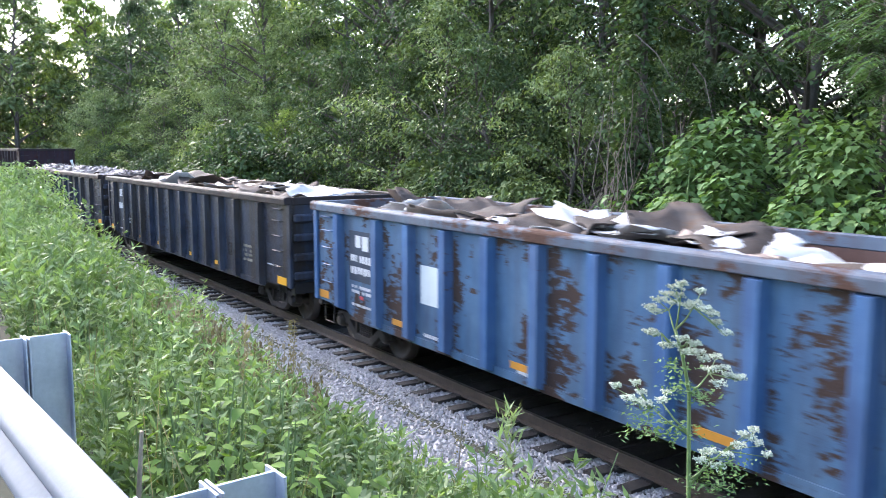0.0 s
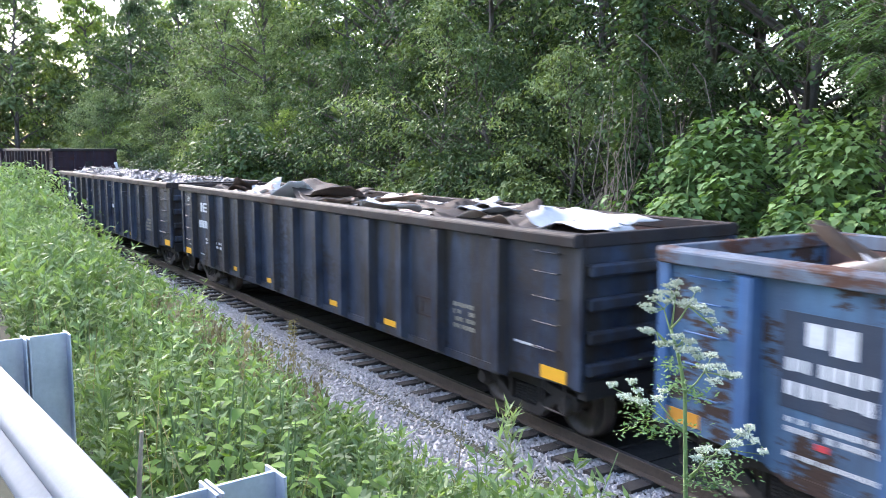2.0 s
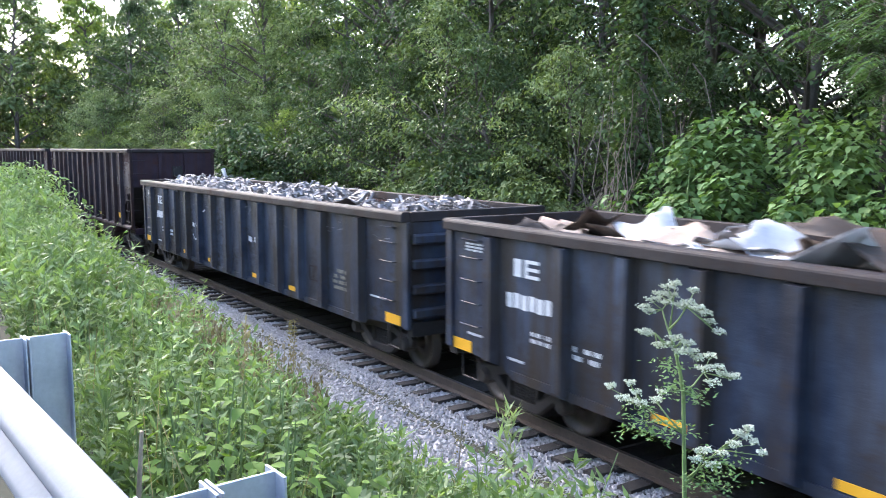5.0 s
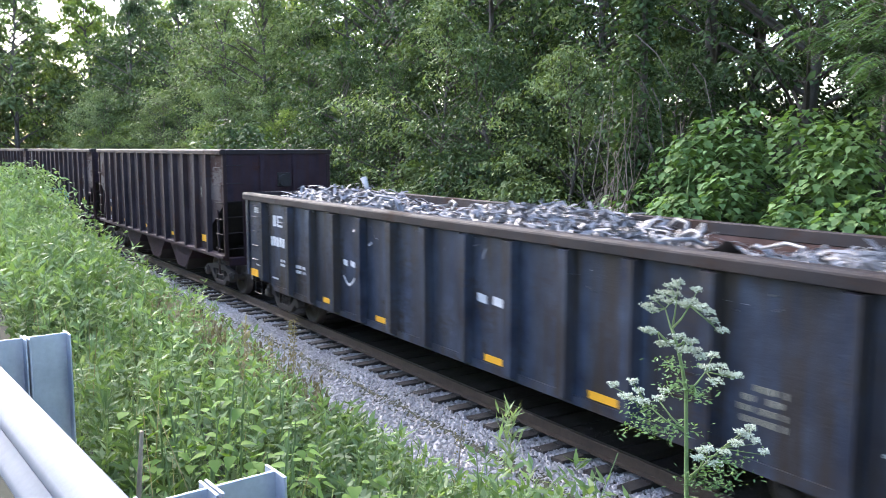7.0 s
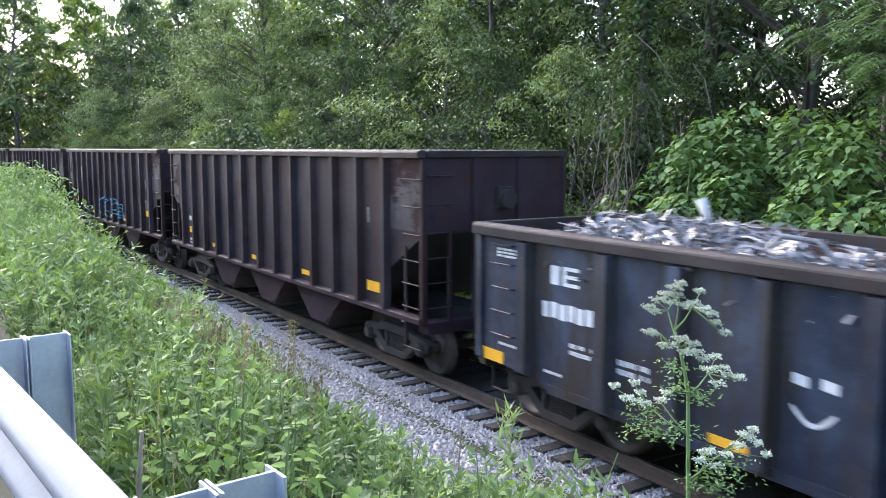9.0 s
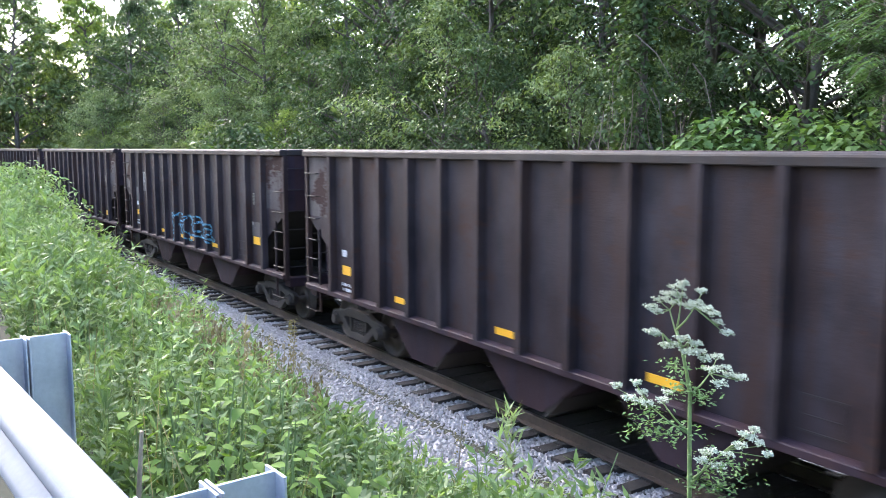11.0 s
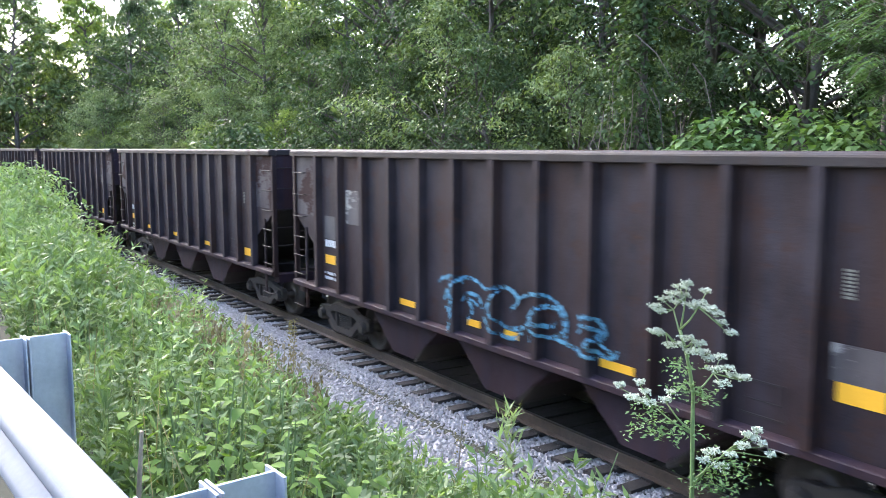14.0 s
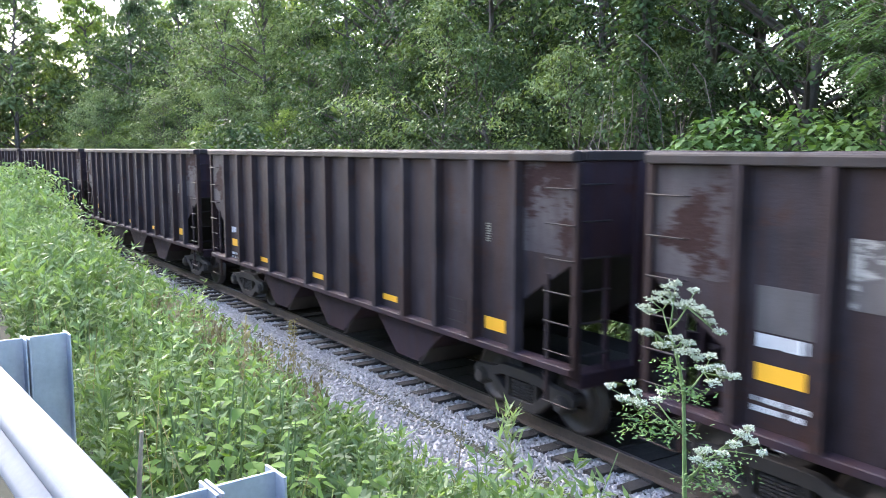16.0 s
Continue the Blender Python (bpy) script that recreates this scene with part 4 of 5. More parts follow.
# ---------------------------------------------------------------- ballast
def build_ballast():
    xs = np.arange(-120, 30, 1.0)
    us = np.array([-2.85, -2.4, -1.95, -1.6, -0.9, 0, 0.9, 1.6, 1.95, 2.4, 2.85])
    zz = np.array([-0.74, -0.52, -0.33, -0.25, -0.25, -0.23, -0.25, -0.25, -0.33, -0.52, -0.74])
    m = Mesh()
    m.v = [(x, centre(x) + u, z) for x in xs for u, z in zip(us, zz)]
    n = len(us)
    m.f = [(i * n + j, (i + 1) * n + j, (i + 1) * n + j + 1, i * n + j + 1) for i in range(len(xs) - 1) for j in range(n - 1)]
    bed = part("ballast_bed", m, M_STONE, smooth=True)
    tagged(bed, "bed of crushed grey limestone ballast", "ballast", kind="structure")
    rng = np.random.default_rng(3)
    octa = np.array([[1, 0, 0], [-1, 0, 0], [0, 1, 0], [0, -1, 0], [0, 0, 1], [0, 0, -1]], float)
    faces = [(0, 2, 4), (2, 1, 4), (1, 3, 4), (3, 0, 4), (2, 0, 5), (1, 2, 5), (3, 1, 5), (0, 3, 5)]

    def scatter(n, x0, x1, u0, u1, r):
        x, u = rng.uniform(x0, x1, n), rng.uniform(u0, u1, n)
        z = np.interp(u, us, zz)
        c = np.stack([x, centre(x) + u, z + 0.012], 1)
        v = octa[None] * rng.uniform(0.5, 1.25, (n, 6, 1)) * r * rng.uniform(0.6, 1.35, (n, 1, 1)) + rng.normal(0, 0.12 * r, (n, 6, 3))
        a = rng.uniform(0, 6.28, n)
        ca, sa = np.cos(a)[:, None], np.sin(a)[:, None]
        w = np.stack([v[..., 0] * ca - v[..., 1] * sa, v[..., 0] * sa + v[..., 1] * ca, v[..., 2] * 0.75 + 0.15 * v[..., 0]], -1)
        return (w + c[:, None]).reshape(-1, 3)

    v = np.concatenate([scatter(22000, -22, -3, -2.5, -0.86, 0.038), scatter(6000, -45, -22, -2.8, -0.86, 0.045)])
    st = Mesh()
    st.v = list(map(tuple, v))
    st.f = [(6 * i + a, 6 * i + b, 6 * i + c) for i in range(len(v) // 6) for a, b, c in faces]
    # between the rails: oily stones, darkened further to paint the shade under the train
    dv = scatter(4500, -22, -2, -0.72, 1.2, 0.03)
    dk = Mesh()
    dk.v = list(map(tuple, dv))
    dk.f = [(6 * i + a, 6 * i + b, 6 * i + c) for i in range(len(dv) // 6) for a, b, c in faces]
    tagged(part("oily_ballast", dk, M_OILSHADE), "oily ballast between the rails, the train's shade painted in", "gravel", kind="stuff")
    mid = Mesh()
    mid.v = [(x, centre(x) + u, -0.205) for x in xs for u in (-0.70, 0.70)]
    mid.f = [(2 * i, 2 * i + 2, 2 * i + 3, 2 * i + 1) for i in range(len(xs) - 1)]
    tagged(part("oily_bed", mid, M_OILSHADE), "oily ballast bed between the rails, the train's shade painted in", "ballast", kind="structure")
    tagged(part("ballast_stones", st, M_STONE), "loose crushed grey ballast stones", "gravel", kind="stuff")


def stone_mat():
    m, nt, b = nodes_of("limestone", 0.9)
    geo = nt.nodes.new("ShaderNodeNewGeometry")
    c = ramp(nt, geo.outputs["Random Per Island"], [(0.0, (0.21, 0.20, 0.20)), (0.5, (0.43, 0.415, 0.41)), (1.0, (0.70, 0.68, 0.66))])
    vor = nt.nodes.new("ShaderNodeTexVoronoi")
    vor.inputs["Scale"].default_value = 16
    tc = nt.nodes.new("ShaderNodeTexCoord")
    nt.links.new(tc.outputs["Object"], vor.inputs["Vector"])
    col = mix(nt, 0.5, c, ramp(nt, vor.outputs["Distance"], [(0.1, (0.52, 0.51, 0.52)), (0.6, (0.08, 0.075, 0.075))]))
    nt.links.new(mix(nt, 0.3, col, ramp(nt, noise_of(nt, 1.3, 5), [(0.3, (0.22, 0.2, 0.18)), (0.7, (0.5, 0.49, 0.5))])), b.inputs["Base Color"])
    bump(nt, b, noise_of(nt, 45, 4), 0.5, 0.02)
    return m


M_STONE = stone_mat()
# Oil stain plus the shade below the wagons, both put into this dark colour.
M_OILSHADE = plain("oily_stone", (0.025, 0.022, 0.02), (0.075, 0.068, 0.062), 9, 0.8, 0, 0.6)
build_ballast()
blk = part("concrete_block", Mesh().hexa([(-0.75, -0.3, -0.5), (0.75, -0.3, -0.5), (0.75, 0.3, -0.5), (-0.75, 0.3, -0.5), (-0.72, -0.28, 0.2), (0.73, -0.27, 0.18), (0.72, 0.29, 0.2), (-0.74, 0.28, 0.22)]), M_CHORD, edge=0.03)
blk.matrix_basis = pose(-21.4, 5.45, -0.36, 0, 0, 6)
tagged(blk, "weathered grey concrete block in the weeds beside the ballast", "concrete block")


# ---------------------------------------------------------------- guardrail
def build_guardrail():
    rail = new("guardrail")
    tagged(rail, "galvanised steel guardrail with I-section posts", "guardrail")
    ang = math.atan2(0.14, 1.345)
    rail.matrix_basis = pose(-1.793, 0.329, 3.1, 0, 0, math.degrees(ang))
    # beam: two rounded corrugations, x along it, y towards the track
    prof = [(0.0, 0.0), (-0.018, -0.006), (-0.05, -0.035), (-0.072, -0.052), (-0.081, -0.075), (-0.072, -0.098), (-0.05, -0.115), (-0.018, -0.138), (-0.002, -0.156),
            (-0.018, -0.174), (-0.05, -0.197), (-0.072, -0.214), (-0.081, -0.237), (-0.072, -0.26), (-0.05, -0.277), (-0.018, -0.304), (0.0, -0.31)]
    xs = [-9.0 + 0.5 * i for i in range(24)]
    m = Mesh()
    n = len(prof)
    for off in (0.0, 0.004):
        for x in xs:
            m.v += [(x, y + off, z) for y, z in prof]
    N = len(xs) * n
    q = [(i * n + j, i * n + j + 1, (i + 1) * n + j + 1, (i + 1) * n + j) for i in range(len(xs) - 1) for j in range(n - 1)]
    m.f = q + [tuple(N + k for k in f[::-1]) for f in q]
    m.f += [(i * n, (i + 1) * n, N + (i + 1) * n, N + i * n) for i in range(len(xs) - 1)]
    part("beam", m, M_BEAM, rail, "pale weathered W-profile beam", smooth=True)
    for k in range(-4, 2):
        x = 0.05 + 1.84 * k
        for nm, y0, y1, z0 in (("spacer_block", 0.012, 0.162, -0.36), ("post", 0.168, 0.322, -1.3)):
            a, b, c, d = x - 0.05, x - 0.004, x + 0.004, x + 0.05
            e, g = y0 + 0.007, y1 - 0.007
            p = Mesh().prism([(a, y0), (d, y0), (d, e), (c, e), (c, g), (d, g), (d, y1), (a, y1), (a, g), (b, g), (b, e), (a, e)], 2, z0, 0.0)
            part(nm, p, M_ZINC, rail, "bluish galvanised steel I-section", edge=0.0015)
        b = Mesh()
        b.tube([(x - 0.12, -0.004, -0.156), (x - 0.12, -0.016, -0.156), (x - 0.12, -0.022, -0.156)], [0.02, 0.018, 0.008], 12)
        part("bolt", b, M_ZINC, rail, smooth=True)
        if k != 0:
            continue
        # dark disc on the web: the shade of an open hole put into colour
        hole = Mesh().tube([(x + 0.0045, 0.285, -0.07), (x + 0.0055, 0.285, -0.07)], [0.011, 0.011], 12)
        part("bolt_hole", hole, M_DARK, rail)
    return rail


build_guardrail()


# ---------------------------------------------------------------- plants of the bank
def ribbon(p, q, w, rng):
    """Thin upright strips from p to q (n x 3)."""
    n = len(p)
    a = rng.uniform(0, 6.28, n)
    s = np.stack([np.cos(a), np.sin(a), np.zeros(n)], 1) * w
    return np.stack([p - s, p + s, q + s * 0.4, q - s * 0.4], 1)


def stems(rng, x, y, hmin, hmax, per, ll, lw, lean=0.18):
    """Leafy stems: a list of stem strips and leaf blades."""
    n = len(x)
    base = np.stack([x, y, ground_z(x, y) - 0.03], 1)
    ht = rng.uniform(hmin, hmax, n) * np.clip(-(y - centre(x)) * 0.36 - 0.78, 0.28, 1.0) * np.where((y < 1.1) & (x > -6), 0.6, 1.0) * np.where((x > -1.45 * y) & (y > 1.5), 1.2, np.where((x > -9) & (y > 1.2), 0.82, 1.0))
    tip = base + np.stack([rng.normal(0, lean, n) * ht, rng.normal(0, lean, n) * ht, ht], 1)
    f = rng.uniform(0.12, 1.0, (n, per)) ** 0.8
    pos = base[:, None] + (tip - base)[:, None] * f[..., None]
    pos = pos.reshape(-1, 3)
    lv = leaves(rng, pos, np.tile(np.array([0, 0, 0.75]), (len(pos), 1)), ll, lw, -0.15, 0.4)
    return ribbon(base, tip, 0.004 + 0.0012 * ll / 0.1, rng), lv


def bank_points(rng, n, x0, x1, u0, u1, ymin=0.85):
    x = rng.uniform(x0, x1, n)
    u = rng.uniform(u0, u1, n)
    y = centre(x) + u
    k = (y > np.where(x > -5.6, np.where(x > -2.2, ymin, 0.55), 0.5)) & (u < np.where(x < -6, -3.25 + 0.25 * np.sin(x * 0.9) - 0.15 * np.sin(x * 2.3), -2.95))
    return x[k], y[k]


def stuff(name, vs, mat, label, category):
    tagged(part(name, quads(name, np.concatenate(vs), mat), mat), label, category, kind="stuff")


def clumpy(rng, x, y, scale, level):
    v = np.sin(x * scale + 1.7 * np.sin(y * scale * 1.3)) + np.sin(y * scale * 1.7 + 2.1 + 1.3 * np.sin(x * scale * 0.6))
    k = v + rng.normal(0, 0.4, len(x)) > level
    return x[k], y[k]


M_SEED = leaf_mat("brown_seed", (0.15, 0.115, 0.075), (0.32, 0.27, 0.19), 0.2)


def build_bank():
    rng = np.random.default_rng(17)
    strips, wv, wv2, yv = [], [], [], []
    # leafy stems, smaller leaves where they stand close
    for n, x0, x1, u0, u1, hm, hx, per, ll, lw, dst in (
            (3000, -7.5, 0.5, -7.8, -3.0, 0.25, 0.68, 30, 0.078, 0.021, wv),
            (2100, -7.5, 0.5, -7.8, -3.0, 0.25, 0.62, 28, 0.055, 0.026, wv2),
            (2100, -15, -6.5, -7.6, -2.9, 0.5, 0.92, 28, 0.105, 0.028, wv),
            (700, -4.6, -1.5, -6.3, -5.1, 0.48, 0.74, 34, 0.078, 0.022, wv),
            (900, 0.5, 9, -7.2, -3.2, 0.4, 0.8, 14, 0.11, 0.03, wv),
            (500, -4.6, -1.7, -6.3, -5.1, 0.45, 0.68, 30, 0.045, 0.024, wv2),
            (900, -15, -6.5, -7.6, -2.9, 0.4, 0.8, 28, 0.062, 0.03, wv2),
            (2300, -30, -14, -7.4, -3.0, 0.85, 1.4, 18, 0.13, 0.04, wv),
            (1400, -55, -28, -7.0, -3.0, 1.1, 1.9, 14, 0.28, 0.09, wv)):
        x, y = bank_points(rng, n, x0, x1, u0, u1)
        s, l = stems(rng, x, y, hm, hx, per, ll, lw)
        strips.append(s)
        dst.append(l)
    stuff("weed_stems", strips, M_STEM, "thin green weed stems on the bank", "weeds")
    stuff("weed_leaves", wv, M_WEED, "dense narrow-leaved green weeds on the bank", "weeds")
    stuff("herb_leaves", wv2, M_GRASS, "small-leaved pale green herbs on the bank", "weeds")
    # low cover over the soil
    cover = []
    for n, x0, x1, ll in ((14000, -8, 0.5, 0.045), (12000, -18, -7, 0.07), (6000, -50, -17, 0.16)):
        x, y = bank_points(rng, n, x0, x1, -7.7, -2.8, 0.75)
        p = np.stack([x, y, ground_z(x, y) + rng.uniform(0.0, 0.2, len(x))], 1)
        cover.append(leaves(rng, p, np.tile(np.array([0, 0, 0.5]), (len(p), 1)), ll, ll * 0.5, 0.0, 0.5))
    stuff("ground_cover", cover, M_WEED, "low green leaf cover over the soil", "weeds")
    # grass and dry blades
    for name, mat, n, ht, lab in (("grass_blades", M_GRASS, 9000, 0.42, "thin green grass among the weeds"), ("dry_blades", M_STRAW, 4200, 0.5, "dry straw-coloured grass stalks")):
        x, y = bank_points(rng, n, -26, 0.5, -7.6, -2.9)
        if mat == M_STRAW:
            x, y = clumpy(rng, x, y, 0.8, 0.2)
        b = np.stack([x, y, ground_z(x, y)], 1)
        q = b + np.stack([rng.normal(0, 0.12, len(x)), rng.normal(0, 0.12, len(x)), rng.uniform(0.5, 1.3, len(x)) * ht], 1)
        stuff(name, [ribbon(b, q, 0.0028, rng)], mat, lab, "grass")
    # seed heads and brown patch
    x, y = bank_points(rng, 1500, -9.5, -4.6, -6.7, -4.4)
    x, y = clumpy(rng, x, y, 1.4, 0.1)
    b = np.stack([x, y, ground_z(x, y)], 1)
    t = b + np.stack([rng.normal(0, 0.08, len(x)), rng.normal(0, 0.08, len(x)), rng.uniform(0.35, 0.68, len(x))], 1)
    f = rng.uniform(0.35, 1, (len(x), 16))
    pos = (b[:, None] + (t - b)[:, None] * f[..., None]).reshape(-1, 3)
    stuff("seed_heads", [ribbon(b, t, 0.004, rng), leaves(rng, pos, np.tile(np.array([0, 0, 1.0]), (len(pos), 1)), 0.042, 0.022, -0.5, 0.4)], M_SEED, "pinkish-brown dry seed heads", "weeds")
    # pale dry plumes at the far end of the bank
    x, y = bank_points(rng, 420, -52, -30, -6.6, -4.2)
    b = np.stack([x, y, ground_z(x, y) + 0.4], 1)
    t = b + np.stack([rng.normal(0, 0.12, len(x)), rng.normal(0, 0.12, len(x)), rng.uniform(1.0, 1.9, len(x))], 1)
    f = rng.uniform(0.5, 1, (len(x), 10))
    pos = (b[:, None] + (t - b)[:, None] * f[..., None]).reshape(-1, 3)
    stuff("dry_plumes", [ribbon(b, t, 0.012, rng), leaves(rng, pos, np.tile(np.array([0, 0, 1.0]), (len(pos), 1)), 0.14, 0.03, -0.4, 0.4)], M_STRAW, "grey-pink dry plume grass", "grass")
    # verge beyond the track: weeds added to keep light from under the wagons
    x = rng.uniform(-60, 4, 2600)
    u = rng.uniform(2.75, 4.6, 2600)
    s, l = stems(rng, x, centre(x) + u, 1.0, 2.2, 18, 0.2, 0.08)
    stuff("verge_weeds", [l], M_LEAF, "leafy weeds added along the far side of the track to block light", "weeds")
    # small white daisies
    x, y = bank_points(rng, 420, -28, -9, -7.4, -4.6)
    x, y = clumpy(rng, x, y, 0.55, 0.75)
    hgt = rng.uniform(0.6, 1.0, len(x)) * np.where(x < -14, 1.15, 1.0)
    c = np.stack([x, y, ground_z(x, y) + hgt], 1)
    pet = np.concatenate([leaves(rng, c, np.tile(np.array([0, 0, 0.2]), (len(c), 1)), 0.02, 0.015, 0, 0.25) for _ in range(4)])
    b = np.stack([x, y, ground_z(x, y)], 1)
    stuff("daisy_stems", [ribbon(b, c, 0.003, rng)], M_STEM, "thin stems of wild daisies", "flowers")
    stuff("daisies", [pet], M_PETAL, "tiny white wild daisies", "flowers")


build_bank()
for i, (x, y, hh) in enumerate(((-19.0, 1.75, 1.75), (-21.5, 2.3, 1.6), (-16.0, 1.5, 1.2))):
    wb = build_tree("weedy_bush", 300 + i, hh, 0.95, 0.05, 46, 70, 0.11, M_WEED, 0.03, "dense light green weedy bush on top of the bank")
    wb["group"] = "bushes on the bank"
    wb.matrix_basis = pose(x, y, float(ground_z(x, y)) - 0.05)


M_KNOTB = leaf_mat("young_knotweed_leaf", (0.115, 0.20, 0.045), (0.225, 0.33, 0.085), 0.3, 0.75)


def heart_leaf(m, p, d, L, W, cup):
    """One broad pointed leaf with a fold along its rib."""
    d = Vector(d).normalized()
    s = d.cross(Vector((0, 0, 1)))
    s = s.normalized() if s.length > 1e-3 else Vector((1, 0, 0))
    u = s.cross(d)
    p = Vector(p)
    row = [(0.0, 0.06), (0.05, 0.36), (0.24, 0.5), (0.55, 0.36), (1.0, 0.0)]
    vs = []
    for f, w in row:
        c = p + d * L * f - Vector((0, 0, 1)) * L * 0.22 * f * f
        vs += [c - s * W * w + u * W * w * cup, c, c + s * W * w + u * W * w * cup]
    m.add(vs, [q for i in range(4) for q in ((3 * i, 3 * i + 1, 3 * i + 4, 3 * i + 3), (3 * i + 1, 3 * i + 2, 3 * i + 5, 3 * i + 4))])


def knotweed(name, seed, height, stemsn, spread, per, L, label, where, cat="bush"):
    rng = random.Random(seed)
    bush = new(name)
    tagged(bush, label, cat)
    st = Mesh()
    lf = Mesh()
    for i in range(stemsn):
        a, r = rng.uniform(0, 6.28), spread * math.sqrt(rng.random()) * 0.75
        b = Vector((math.cos(a) * r, math.sin(a) * r, -0.1))
        t = Vector((math.cos(a) * (r + rng.uniform(0.1, 0.5) * spread), math.sin(a) * (r + rng.uniform(0.1, 0.5) * spread), height * rng.uniform(0.65, 1.05)))
        mid = b.lerp(t, 0.6) + Vector((0, 0, 0.15 * height))
        st.tube([b, mid, t], [0.009 * height ** 0.7, 0.006 * height ** 0.7, 0.0025], 5)
        for k in range(per):
            f = rng.uniform(0.05, 1.0) ** 0.75
            p = b.lerp(mid, f / 0.6) if f < 0.6 else mid.lerp(t, (f - 0.6) / 0.4)
            aa = rng.uniform(0, 6.28)
            off = Vector((math.cos(aa), math.sin(aa), rng.uniform(-0.1, 0.5)))
            q = p + off * L * rng.uniform(0.2, 1.6)
            ll = L * rng.uniform(0.6, 1.15)
            heart_leaf(lf, q, (math.cos(aa), math.sin(aa), rng.uniform(-0.5, 0.25)), ll, ll * 0.8, rng.uniform(0.1, 0.35))
    part("stem", st, M_STEM, bush)
    lm = M_KNOTB if cat == "plant" else M_KNOT
    part("foliage", lf, lm, bush, smooth=True)
    bush.matrix_basis = pose(where[0], where[1], float(ground_z(where[0], where[1])), 0, 0, rng.uniform(0, 360))
    return bush


def broadleaf_bush(seed, height, spread, count, L, where):
    """A thicket in billows: large drooping leaves lie over one another on several rounded mounds."""
    rng = random.Random(seed)
    bush = new("broadleaf_bush")
    tagged(bush, "bright green large-leaved bush at the wood's edge", "bush", "broad-leaved thicket beside the track")
    st, lf = Mesh(), Mesh()
    mounds = []
    for k in range(18):
        a, f = rng.uniform(0, 6.28), (k + rng.random()) / 18
        r = spread * rng.uniform(0.2, 0.85) * (1.15 - 0.6 * f)
        mounds.append((Vector((math.cos(a) * r, math.sin(a) * r, height * (0.12 + 0.78 * f))), rng.uniform(0.32, 0.68)))
        c = mounds[-1][0]
        st.tube([(c.x * 0.3, c.y * 0.3, -0.1), (c.x * 0.6, c.y * 0.6, c.z * 0.55), tuple(c)], [0.03, 0.02, 0.008], 5)
    for i in range(count):
        c, r = mounds[rng.randrange(18)]
        a, e = rng.uniform(0, 6.28), math.asin(rng.uniform(-0.45, 1.0))
        n = Vector((math.cos(a) * math.cos(e), math.sin(a) * math.cos(e), math.sin(e)))
        p = c + n * r * rng.uniform(0.7, 1.1)
        ll = L * rng.uniform(0.55, 1.15)
        turn = rng.gauss(0, 0.7)
        d = Vector((math.cos(a + turn), math.sin(a + turn), rng.uniform(-0.75, 0.05)))
        heart_leaf(lf, p, d, ll, ll * 0.82, rng.uniform(0.05, 0.3))
    part("stem", st, M_STEM, bush)
    part("foliage", lf, M_KNOT, bush, smooth=True)
    bush.matrix_basis = pose(where[0], where[1], float(ground_z(*where)), 0, 0, rng.uniform(0, 360))


# broad-leaved thicket behind the track
for i, (x, y, h) in enumerate(((-12.0, 13.0, 4.9), (-10.9, 13.5, 5.1), (-9.7, 13.4, 5.1), (-8.4, 12.9, 5.1), (-7.2, 13.0, 5.2), (-6.2, 13.2, 5.2), (-10.8, 12.3, 4.0), (-7.2, 12.0, 3.9), (-9.0, 12.1, 3.8))):
    broadleaf_bush(70 + i, h, 1.5, 2300, 0.17, (x, y))
# small ones between the weeds of the bank
for i, (x, y, h) in enumerate(((-3.3, 0.75, 0.85), (-3.1, 0.85, 0.9), (-2.85, 0.7, 0.8), (-3.0, 1.0, 0.9), (-2.6, 0.85, 0.85), (-3.2, 1.15, 0.8), (-2.45, 1.0, 0.8), (-2.3, 0.95, 0.75), (-2.15, 1.0, 0.7),
                               (-3.7, 1.05, 0.8), (-2.55, 1.2, 0.8), (-3.5, 2.2, 0.95), (-3.0, 2.35, 0.95), (-3.9, 2.5, 1.0), (-2.5, 2.6, 1.0), (-2.3, 2.45, 1.0), (-2.2, 2.15, 0.8), (-2.0, 2.6, 0.9), (-2.75, 2.55, 1.0), (-3.05, 2.7, 1.05))):
    knotweed("knotweed_plant", 90 + i, h * 0.68, 4, 0.2, 8, 0.056, "young knotweed with broad pale green leaves on the bank", (x, y), "plant")
